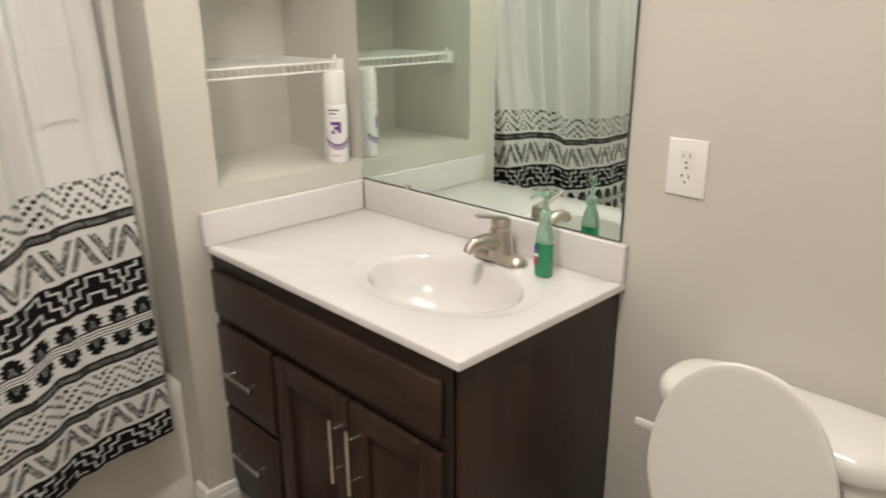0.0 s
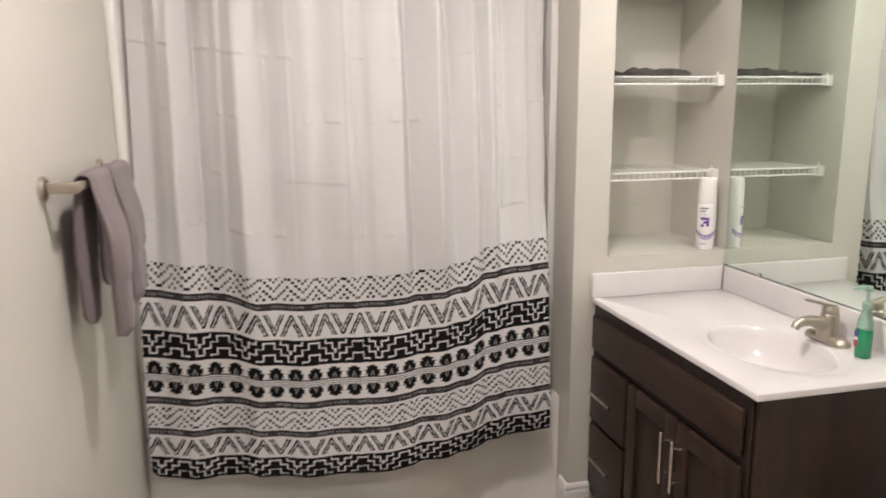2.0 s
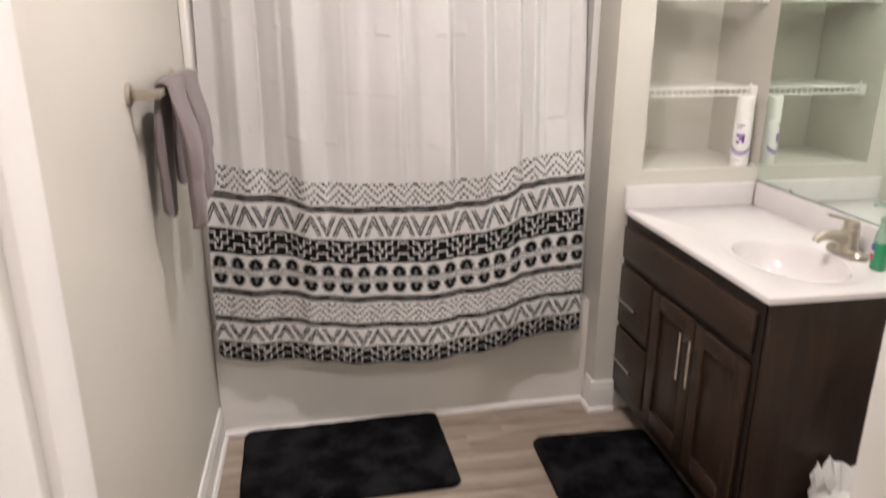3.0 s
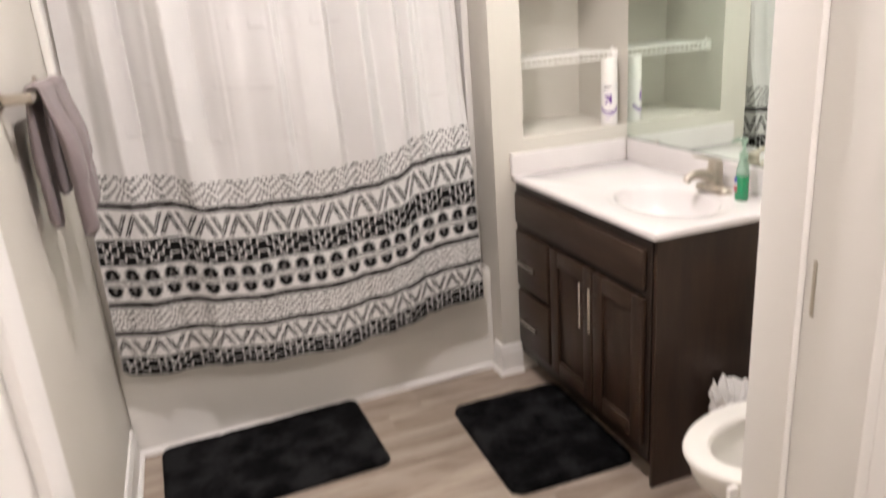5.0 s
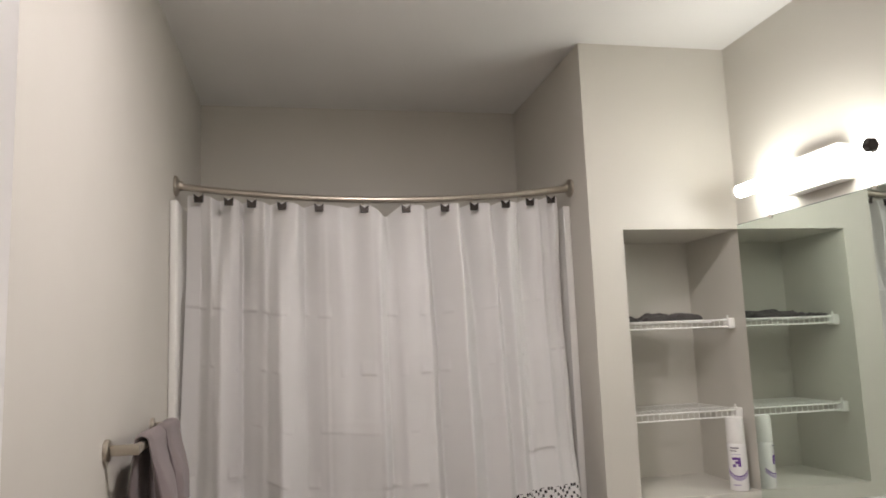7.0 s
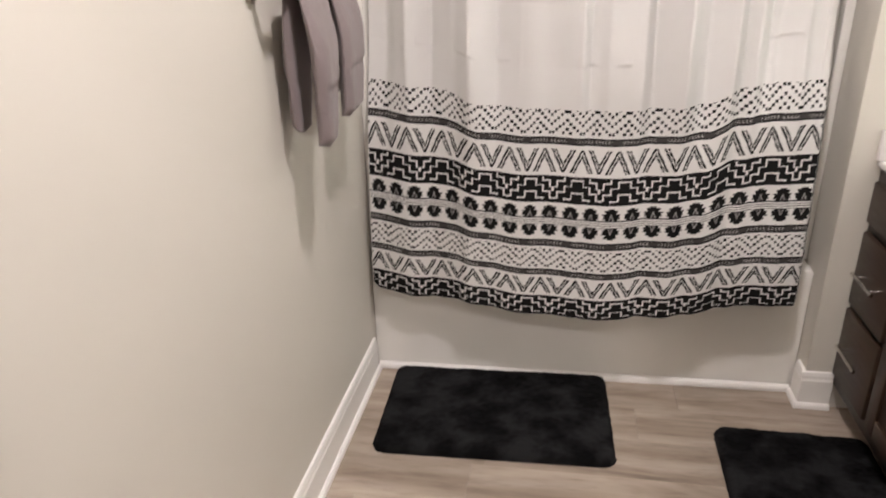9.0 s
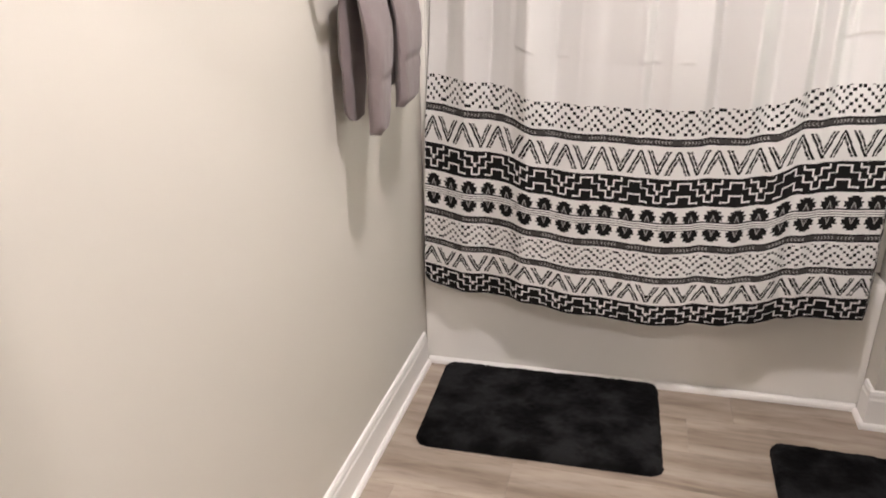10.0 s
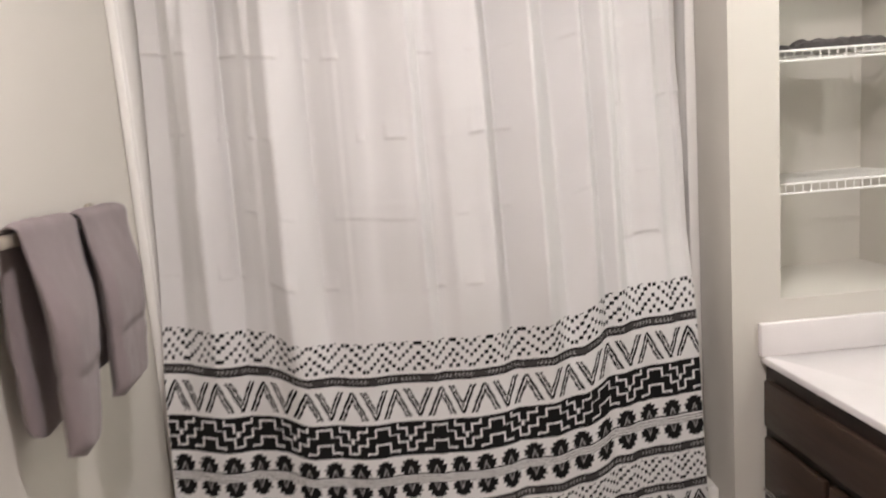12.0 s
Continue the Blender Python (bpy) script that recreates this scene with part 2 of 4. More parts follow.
def tube(bm, points, radii, n=14, caps=True):
    """A round bar along points; radii is a number or one for each point."""
    points = [Vector(p) for p in points]
    if not isinstance(radii, (list, tuple)):
        radii = [radii] * len(points)
    rings, side = [], None
    for i, p in enumerate(points):
        d = (points[min(i + 1, len(points) - 1)] - points[max(i - 1, 0)]).normalized()
        if side is None:
            side = d.cross(Vector((0, 0, 1)) if abs(d.z) < 0.9 else Vector((1, 0, 0))).normalized()
        side = (side - d * side.dot(d)).normalized()
        up = d.cross(side)
        rings.append([bm.verts.new(p + radii[i] * (math.cos(a) * side + math.sin(a) * up)) for a in (2 * math.pi * k / n for k in range(n))])
    for a, b in zip(rings, rings[1:]):
        for k in range(n):
            bm.faces.new((a[k], a[(k + 1) % n], b[(k + 1) % n], b[k]))
    if caps:
        bm.faces.new(rings[0][::-1])
        bm.faces.new(rings[-1])
    return bm


def loft(bm, loops, cap_start=True, cap_end=True):
    """Skins closed loops of equal length, given as lists of points."""
    rings = [[bm.verts.new(p) for p in loop] for loop in loops]
    n = len(rings[0])
    for a, b in zip(rings, rings[1:]):
        for k in range(n):
            bm.faces.new((a[k], a[(k + 1) % n], b[(k + 1) % n], b[k]))
    if cap_start:
        bm.faces.new(rings[0][::-1])
    if cap_end:
        bm.faces.new(rings[-1])
    return bm


def lathe(bm, profile, centre, n=32):
    cx, cy, cz = centre
    return loft(bm, [[(cx + r * math.cos(2 * math.pi * k / n), cy + r * math.sin(2 * math.pi * k / n), cz + z) for k in range(n)] for r, z in profile])


def rounded(x0, x1, y0, y1, z, r, n=6):
    """A rounded rectangle as a loop at height z."""
    out = []
    for cx, cy, a0 in ((x1 - r, y1 - r, 0), (x0 + r, y1 - r, 90), (x0 + r, y0 + r, 180), (x1 - r, y0 + r, 270)):
        out += [(cx + r * math.cos(radians(a0 + 90 * k / n)), cy + r * math.sin(radians(a0 + 90 * k / n)), z) for k in range(n + 1)]
    return out


def part(name, bm, material, parent=None, label="", smooth=True):
    """Links a bmesh as one mesh object under a thing or a part."""
    bmesh.ops.recalc_face_normals(bm, faces=list(bm.faces))
    me = bpy.data.meshes.new(name)
    bm.to_mesh(me)
    bm.free()
    for mt in material if isinstance(material, (list, tuple)) else [material]:
        me.materials.append(mt)
    if smooth:
        me.polygons.foreach_set("use_smooth", [True] * len(me.polygons))
        me.set_sharp_from_angle(angle=radians(38))
    ob = new(name, me)
    if parent:
        ob.parent = parent
        ob.matrix_parent_inverse = parent.matrix_basis.inverted()
    if label:
        tagged(ob, label)
    return ob


def thing(name, label, category, at=(0, 0, 0), group="", kind=""):
    ob = new(name)
    ob.location = at
    ob.empty_display_size = 0.05
    bpy.context.view_layer.update()
    return tagged(ob, label, category, group, kind)


def setting(name, bm, material, label, smooth=False):
    return tagged(part(name, bm, material, None, "", smooth), label, "", "", "structure")

# ---- structure ----
bm = bmesh.new()
box(bm, -0.1, HALL_E, HALL_S, 1.0, -0.12, -0.012)
FLOOR = setting("floor", bm, SUBFLOOR, "grey-brown wood-look vinyl plank floor")

bm = bmesh.new()
box(bm, -0.1, HALL_E, HALL_S, 1.0, CEIL, CEIL + 0.1)
setting("ceiling", bm, CEILING, "smooth matte white painted ceiling")

bm = bmesh.new()
box(bm, -0.1, 0.0, SOUTH, NORTH + 0.1, -0.012, CEIL)
setting("wall_west", bm, PAINT, "smooth greige painted wall with towel bar")

bm = bmesh.new()
box(bm, EAST, EAST + 0.1, SOUTH, NORTH + 0.1, -0.012, CEIL)
setting("wall_east", bm, PAINT, "greige painted wall behind vanity and toilet")

bm = bmesh.new()
box(bm, 0.0, STUB, NORTH, NORTH + 0.1, -0.012, CEIL)
setting("wall_north", bm, PAINT, "greige painted wall above the bathtub")

bm = bmesh.new()
box(bm, STUB, NICHE_X, 0.0, NORTH + 0.1, -0.012, CEIL)
box(bm, NICHE_X, EAST, 0.0, NORTH + 0.1, -0.012, NICHE_Z0)
box(bm, NICHE_X, EAST, 0.0, NORTH + 0.1, NICHE_Z1, CEIL)
box(bm, NICHE_X, EAST, NICHE_D, NORTH + 0.1, NICHE_Z0, NICHE_Z1)
bmesh.ops.remove_doubles(bm, verts=list(bm.verts), dist=0.0005)
setting("wall_pier", bm, PAINT, "greige painted wall pier with recessed shelf niche")

bm = bmesh.new()
box(bm, -0.1, DOOR_W, SOUTH_OUT, SOUTH, -0.012, CEIL)
box(bm, DOOR_E, EAST + 0.1, SOUTH_OUT, SOUTH, -0.012, CEIL)
box(bm, DOOR_W, DOOR_E, SOUTH_OUT, SOUTH, DOOR_H, CEIL)
setting("wall_south", bm, PAINT, "greige painted wall with the doorway opening")

# the hall outside the doorway closes the place behind the camera
bm = bmesh.new()
box(bm, 0.05, 0.15, HALL_S, SOUTH_OUT, -0.012, CEIL)
setting("wall_hall_west", bm, PAINT, "plain greige painted hall wall")
bm = bmesh.new()
box(bm, 0.15, HALL_E, HALL_S - 0.1, HALL_S, -0.012, CEIL)
setting("wall_hall_south", bm, PAINT, "plain greige painted hall wall")
bm = bmesh.new()
box(bm, HALL_E - 0.1, HALL_E, HALL_S, SOUTH_OUT, -0.012, CEIL)
setting("wall_hall_east", bm, PAINT, "plain greige painted hall wall")


def base_run(name, x0, x1, y0, y1, into, label, more=0.0):
    """A baseboard with a rounded cap and a shoe moulding, along the wall that it stands on; into: the way it faces."""
    ob = thing(name, label, "", (0, 0, 0), "", "structure")
    prof = [(0.0, 0.0), (0.014, 0.0), (0.014, 0.104), (0.011, 0.112), (0.011, 0.122), (0.007, 0.134), (0.0, 0.137)]
    shoe = [(0.014, 0.0), (0.027, 0.0), (0.0265, 0.006), (0.024, 0.013), (0.019, 0.018), (0.014, 0.019)]
    for nm, pr in (("board", prof), ("shoe_moulding", shoe)):
        bm = bmesh.new()
        ends = []
        for t in (0, 1):
            loop = []
            for d, z in pr:
                ext = more if nm == "shoe_moulding" and not t else 0.0
                if into[0]:
                    loop.append((x0 + into[0] * d, y1 if t else y0 - ext, z))
                else:
                    loop.append((x1 if t else x0 - ext, y0 + into[1] * d, z))
            ends.append(loop)
        loft(bm, ends)
        part(nm, bm, TRIM, ob, "", False)
    return ob


base_run("baseboard", 0.0, 0.0, SOUTH, 0.03, (1, 0), "white painted baseboard with shoe moulding")
base_run("baseboard", STUB - 0.014, 1.606, 0.0, 0.0, (0, -1), "white painted baseboard with shoe moulding", 0.013)
base_run("baseboard", STUB, STUB, 0.0002, 0.072, (-1, 0), "short white baseboard return beside the tub", 0.0138)
base_run("baseboard", EAST, EAST, SOUTH, -0.935, (-1, 0), "white painted baseboard with shoe moulding")
base_run("baseboard", 1.06, EAST, SOUTH, SOUTH, (0, 1), "white painted baseboard with shoe moulding")

# shoe along the tub apron
bm = bmesh.new()
loft(bm, [[(x, 0.054 + 0.036 * x / STUB - d, z) for d, z in [(0.0, 0.0), (0.018, 0.0), (0.0178, 0.010), (0.014, 0.018), (0.008, 0.022), (0.0, 0.023)]] for x in (0.014, STUB - 0.015)])
setting("trim", bm, TRIM, "white quarter-round trim along the tub apron")

# door lining: jambs, stops, casings
DOOR = thing("door_1", "white painted door frame without visible door leaf", "", (0.6, -2.03, 0), "", "structure")
for nm, x0, x1 in (("jamb", DOOR_W, DOOR_W + 0.018), ("jamb", DOOR_E - 0.018, DOOR_E)):
    part(nm, rbox(x0, x1, SOUTH_OUT - 0.012, SOUTH + 0.012, 0, DOOR_H, 0.002), TRIM, DOOR)
part("head_jamb", rbox(DOOR_W + 0.018, DOOR_E - 0.018, SOUTH_OUT - 0.012, SOUTH + 0.012, DOOR_H - 0.018, DOOR_H, 0.002), TRIM, DOOR)
for x0, x1 in ((DOOR_W + 0.018, DOOR_W + 0.029), (DOOR_E - 0.029, DOOR_E - 0.018)):
    part("door_stop", rbox(x0, x1, -2.020, SOUTH + 0.004, 0, DOOR_H - 0.018, 0.002), TRIM, DOOR)
part("door_stop", rbox(DOOR_W + 0.029, DOOR_E - 0.029, -2.020, SOUTH + 0.004, DOOR_H - 0.029, DOOR_H - 0.018, 0.002), TRIM, DOOR)
for y0, y1 in ((SOUTH, SOUTH + 0.012), (SOUTH_OUT - 0.012, SOUTH_OUT)):
    for x0, x1 in ((DOOR_W - 0.062, DOOR_W), (DOOR_E, DOOR_E + 0.062)):
        part("casing", rbox(x0, x1, y0, y1, 0, DOOR_H + 0.062, 0.003), TRIM, DOOR)
    part("casing", rbox(DOOR_W, DOOR_E, y0, y1, DOOR_H, DOOR_H + 0.062, 0.003), TRIM, DOOR)
part("strike_plate", rbox(DOOR_E - 0.0195, DOOR_E - 0.017, -2.034, -2.0295, 1.178, 1.244, 0.0008), NICKEL, DOOR, "small metal strike plate")

# ---- bathtub alcove ----
TUB = thing("bathtub", "white acrylic alcove bathtub with plain apron", "bathtub", (0.75, 0.45, 0))
tx0, tx1, ty0, ty1 = 0.002, STUB - 0.002, 0.045, NORTH - 0.002


def askew(x):
    """How far the tub's front stands back at x: it runs slightly askew to the wall."""
    return 0.010 + 0.036 * x / STUB


bm = bmesh.new()
loft(bm, [rounded(tx0, tx1, ty0 + 0.006, ty0 + 0.05, 0.0, 0.004), rounded(tx0, tx1, ty0 + 0.003, ty0 + 0.05, 0.40, 0.004), rounded(tx0, tx1, ty0 + 0.003, ty0 + 0.05, 0.409, 0.004)])
for v in bm.verts:
    v.co.y += askew(v.co.x)
part("apron", bm, ACRYLIC, TUB)
bm = bmesh.new()
loft(bm, [rounded(tx0, tx1, ty0 + 0.002, ty1, 0.4095, 0.004), rounded(tx0, tx1, ty0 + 0.001, ty1, 0.455, 0.005), rounded(tx0 + 0.006, tx1 - 0.006, ty0 + 0.006, ty1 - 0.006, 0.465, 0.012),
          rounded(tx0 + 0.09, tx1 - 0.12, ty0 + 0.075, ty1 - 0.06, 0.463, 0.12), rounded(tx0 + 0.11, tx1 - 0.14, ty0 + 0.09, ty1 - 0.075, 0.44, 0.12),
          rounded(tx0 + 0.16, tx1 - 0.20, ty0 + 0.12, ty1 - 0.11, 0.12, 0.12), rounded(tx0 + 0.22, tx1 - 0.26, ty0 + 0.17, ty1 - 0.16, 0.085, 0.10)], False)
for v in bm.verts:
    if v.co.y < 0.3:
        v.co.y += askew(v.co.x)
part("basin", bm, ACRYLIC, TUB)

SURROUND = thing("tub_surround", "white moulded tub wall surround panels", "wall panel", (0.75, 0.8, 0.47), "", "structure")
part("side_panel", rbox(0.001, 0.026, 0.085, NORTH - 0.03, 0.467, 2.155, 0.006, 3), ACRYLIC, SURROUND)
part("side_panel", rbox(STUB - 0.026, STUB - 0.001, 0.200, NORTH - 0.03, 0.467, 2.155, 0.006, 3), ACRYLIC, SURROUND)
part("front_flange", rbox(STUB - 0.030, STUB - 0.001, 0.185, 0.1995, 0.467, 2.155, 0.004, 3), ACRYLIC, SURROUND)
part("front_flange", rbox(0.001, 0.024, 0.070, 0.0845, 0.467, 2.155, 0.004, 3), ACRYLIC, SURROUND)
part("back_panel", rbox(0.001, STUB - 0.001, NORTH - 0.027, NORTH - 0.001, 0.467, 2.155, 0.006, 3), ACRYLIC, SURROUND)

# the curved rod, turned a little so that its bow hangs low
ROD_Y, ROD_Z, SAG, BOW = 0.170, 2.226, 0.058, 0.040


def rod_at(x):
    k = 1 - ((x - STUB / 2) / (STUB / 2)) ** 2
    return ROD_Y - BOW * k, ROD_Z - SAG * k


ROD = thing("shower_rod", "curved brushed nickel shower curtain rod", "shower rod", (STUB / 2, ROD_Y, ROD_Z))
bm = bmesh.new()
tube(bm, [(x, *rod_at(x)) for x in np.linspace(0.012, STUB - 0.012, 49)], 0.0125, 16)
part("rod", bm, NICKEL, ROD)
bm = bmesh.new()
tube(bm, [(x, *rod_at(x)) for x in np.linspace(1.30, STUB - 0.012, 9)], 0.0150, 16)
part("rod_sleeve", bm, NICKEL, ROD)
for x0, s in ((0.0005, 1), (STUB - 0.0005, -1)):
    bm = bmesh.new()
    tube(bm, [(x0, ROD_Y, ROD_Z), (x0 + s * 0.006, ROD_Y, ROD_Z), (x0 + s * 0.012, ROD_Y, ROD_Z), (x0 + s * 0.016, ROD_Y, ROD_Z), (x0 + s * 0.03, ROD_Y, ROD_Z)], [0.037, 0.037, 0.032, 0.019, 0.016], 28)
    part("wall_flange", bm, NICKEL, ROD)

# ---- shower curtain ----
HOOKS = [0.090, 0.194, 0.274, 0.380, 0.512, 0.676, 0.832, 0.980, 1.095, 1.222, 1.323, 1.412]
CELL = 2.52                                  # mm of print to a mesh cell
COLS, PRINT_ROWS, PLAIN_ROWS = 604, 290, 300
CURL = COLS / 572                            # the last columns turn back towards the wall
CX0, CX1 = 0.030, 1.430


STITCH = 7.4                                 # mm, the print's own square


def wave(i, half):
    return abs(int(i) % (2 * half) - half)


def p_dots(u, v, height):
    """Parallel zigzags of small squares; the upper ones have a level pair at the crest, the lower ones at the foot."""
    row, column = height / 7.4, 92 / 9
    from_crest = 4.5 - abs((u - 16) % 92 / column - 4.5)      # columns from the nearest crest
    for base, offset in ((-2.8, 0.5), (0, 0.5), (2.6, 0.0), (5.4, 0.0)):
        k = max(0, round(from_crest - offset))
        if k > 4 or abs(from_crest - offset - k) > 0.41:
            continue
        if abs(v - (base + k + 0.5) * row) < 0.46 * row:
            return 1
    return 0


def p_band(u, v, height):
    """A dark-edged band, its grey middle woven with small arrow marks."""
    mid = abs(v - height / 2)
    if mid > 7.6:
        return 1
    q = u % 138
    if mid < 5.0 and q < 118 and (q % 59) < 52:
        lean = mid if q < 59 else -mid
        return 3 if (q + lean) % 10 < 3.2 else 2
    return 2


def p_chevron(u, v, height):
    """Stitched double strokes that lean together and apart in turn, the nested ones broken."""
    half = 57.0
    u -= 26
    zone, p = int(u // half), (u % half) / half
    if zone % 2:
        p = 1 - p
    s = (math.floor(v / 4.9) + 0.5) * 4.9 / height
    if not 0.03 < s < 0.97:
        return 0
    for at in (-0.17, 0.0, 0.39, 0.56):
        if abs(p - at - 0.61 * s) < 0.060:
            return 1 if at in (0.0, 0.39) or int(v / 4.9) % 4 != 2 else 3
    return 0


def p_step(u, v, height):
    """Black ground with three light stepped lines, one under another: the last makes small pyramids."""
    k = height / 13
    i = (u - 28) / STITCH

    def level(x, low):
        return (low + 3.0 * (wave(math.floor(x), 10) // 3)) * k
    if v < 0.7 * k or v > 12.6 * k:
        return True
    for low, floor_at in ((-3.4, 12.6), (1.9, 12.6), (7.9, 11.7)):
        h, h2 = level(i, low), level(i - 0.62, low)
        if h > floor_at * k and h2 > floor_at * k:
            continue
        if abs(v - h) < 2.3 or min(h, h2) - 2 <= v <= min(max(h, h2) + 2, floor_at * k) and h != h2:
            return False
    return not (wave(math.floor(i), 10) == 10 and 5.6 * k < v < 7.4 * k)


def p_motif(u, v, height):
    """A jagged half rosette, v from its crown to its foot."""
    d = abs((u % 65) - 32.5)
    steps = (0.34, 0.72, 0.62, 1.0, 0.88, 0.96, 0.70)
    half = 27.0 * steps[min(6, max(0, int(v / height * 7)))]
    inner = (v - 0.42 * height) * 0.36
    if inner > 0 and d < inner:
        return 3 if d > inner - 2.6 else 2
    return d < half


def printed(u, v):
    """Whether the cloth is inked at u mm across and v mm below the top of the print."""
    if v < 80:
        return p_dots(u, v, 80)
    if 90 <= v < 115:
        return p_band(u, v - 90, 25)
    if 130 <= v < 209:
        return p_chevron(u, v - 130, 79)
    if 221 <= v < 314:
        return p_step(u, v - 221, 93)
    if 325 <= v < 366:
        return p_motif(u, v - 325, 41)
    if 366 <= v < 393:
        return 1 if (v - 366) % 8.6 < 3.4 else 0
    if 393 <= v < 434:
        return p_motif(u, 434 - v - 0.1, 41)
    if 447 <= v < 471:
        return p_band(u, v - 447, 24)
    if 480 <= v < 547:
        return p_dots(u, v - 480, 67)
    if 554 <= v < 578:
        return p_band(u, v - 554, 24)
    if 587 <= v < 649:
        return p_chevron(u, v - 587, 62)
    if v >= 656:
        return p_step(u, v - 656, 76)
    return False


def smooth_step(a, b, x):
    k = min(1.0, max(0.0, (x - a) / (b - a)))
    return k * k * (3 - 2 * k)


# pleats: how far the cloth stands forward at each ridge and valley, in metres
PLEATS = [(0.00, 0.0), (0.09, 0.0), (0.17, 0.026), (0.24, 0.0), (0.375, 0.036), (0.46, 0.010), (0.55, 0.022), (0.72, 0.034), (0.74, 0.022), (0.80, 0.034),
          (0.90, 0.031), (0.93, 0.014), (1.015, 0.040), (1.08, 0.010), (1.155, 0.033), (1.185, 0.012), (1.22, 0.022), (1.25, 0.004), (1.36, 0.012), (1.50, 0.0)]
PLEAT_X = np.linspace(0.0, 1.5, 751)
PLEAT_D = np.convolve(np.pad(np.interp(PLEAT_X, [a for a, _ in PLEATS], [b for _, b in PLEATS]), 3, mode="edge"), np.ones(7) / 7, "valid")


def curtain_at(s, w):
    """The cloth at s (0 to 1 across) and w metres above its hem."""
    drop = 1.80
    t = w / drop
    curl, along = 1.4 * max(0.0, s - 1.0), s / CURL
    s = min(s, 1.0)
    x = CX0 + (CX1 - CX0) * s
    x = x + (1 - s) * 0.014 * t ** 3
    index = float(np.interp(x, HOOKS, range(len(HOOKS)), left=-0.6, right=11.4))
    wobble = 0.25 * math.sin(3.1 * index + 1.7 * t) + 0.9 * noise.noise((index * 0.8, t * 1.1, 3.0))
    ph = 2 * math.pi * index + wobble
    fold = math.sin(ph - 0.62 * math.sin(ph)) + 0.26 * math.sin(2 * ph + 0.5)
    fold2 = math.cos(4 * math.pi * index + 1.3 + 2.0 * noise.noise((index * 0.5, t * 0.8, 9.0)))
    amp = (0.005 + 0.0285 * smooth_step(0.10, 1.0, t)) * (1.0 + 0.8 * noise.noise((index * 0.9, 0.3 * t, 17.0))) * (1.05 - 0.2 * smooth_step(0.25, 0.55, x) + 0.35 * smooth_step(0.8, 1.0, x))
    small = 0.007 * noise.noise((x * 8, t * 1.6, 0.0)) + 0.0012 * noise.noise((x * 24, t * 4.0, 5.0))
    ry, rz = rod_at(x)
    # the middle of the cloth lies forward of its two sides, with a sharp fold at each change
    forward = 0.030 * (smooth_step(0.32, 0.40, x) - smooth_step(1.09, 1.17, x)) * (1 - 0.75 * t)
    hang = -0.035 - 0.02 * math.sin(math.pi * s)
    lean = hang + (ry - 0.012 - hang) * max(0.0, (t - 0.05) / 0.95) ** 1.15
    gather = 0.28 + 0.62 * smooth_step(0.72, 1.0, t)
    y = lean - forward - gather * amp * (fold + 0.14 * fold2) + small
    drift = 0.010 * noise.noise((x * 3.0, t * 1.5, 21.0))
    pleat = float(np.interp(x + drift, PLEAT_X, PLEAT_D)) - 0.018
    y -= 3.1 * pleat * (0.22 + 0.78 * smooth_step(0.30, 0.50, t)) * (1 - 0.85 * smooth_step(0.82, 1.0, t))
    x += 0.007 * t ** 0.7 * math.sin(2 * math.pi * index + wobble) * (0.3 + 0.7 * t)
    # the cloth was packed folded: flat panels that meet in creases
    px, pz = x / 0.172 + 0.15 * noise.noise((x * 2, t * 2, 8.0)), w / 0.212
    ix, iz = math.floor(px), math.floor(pz)
    fx_, fz_ = px - ix, pz - iz
    corner_at = [noise.noise((a * 1.71 + 0.37, b * 2.13 + 0.71, 6.4)) for a in (ix, ix + 1) for b in (iz, iz + 1)]
    lift = (corner_at[0] * (1 - fx_) + corner_at[2] * fx_) * (1 - fz_) + (corner_at[1] * (1 - fx_) + corner_at[3] * fx_) * fz_
    y -= 0.020 * lift * smooth_step(0.25, 0.50, t) * (1 - 0.6 * smooth_step(0.9, 1.0, t))
    # creases: short level ones, long upright ones
    for zc, reach in ((1.41, 1.0), (1.212, 1.0), (0.862, 0.9), (1.03, 0.5)):
        d = w - zc - 0.010 * noise.noise((index * 1.1, zc * 3, 0.0))
        here = noise.noise((index * 2.3, zc * 9, 4.0)) - 0.06
        if -0.007 < d < 0.045 and here > 0.0:
            y -= 0.0045 * reach * (1 - d / 0.045 if d > 0 else 1 + d / 0.007) * min(1.0, here * 6)
    if w > 0.70:
        for k in range(7):
            d = abs(x - 0.16 - 0.185 * k - 0.012 * noise.noise((t * 2, k * 3.0, 0.0)))
            if d < 0.012:
                y -= 0.0022 * (1 - d / 0.012) * min(1.0, (w - 0.70) * 6) * min(1.0, (1.8 - w) * 5)
    hem = float(np.interp(x, (0.03, 0.08, 0.37, 0.53, 0.76, 1.0, 1.14, 1.42), (0.374, 0.364, 0.360, 0.345, 0.333, 0.351, 0.374, 0.395)))
    top = float(np.interp(x, (0.03, 0.30, 0.40, 0.70, 0.95, 1.11, 1.17, 1.42), (1.091, 1.066, 1.028, 1.017, 1.022, 1.044, 1.080, 1.106)))
    k = w / 0.731
    z = hem + (top - hem) * k if k < 1 else top + (rz - 0.027 - top) * (w - 0.731) / (drop - 0.731)
    dip = 0.5 - 0.5 * math.cos(2 * math.pi * index)
    z -= dip * (0.009 + (0.030 if 0.70 < x < 0.81 else 0.0)) * max(0.0, t - 0.9) / 0.1
    z += 0.004 * math.sin(x * 21) * (1 - t)
    corner = max(0.0, 1 - min(along, 1 - along) / 0.02)
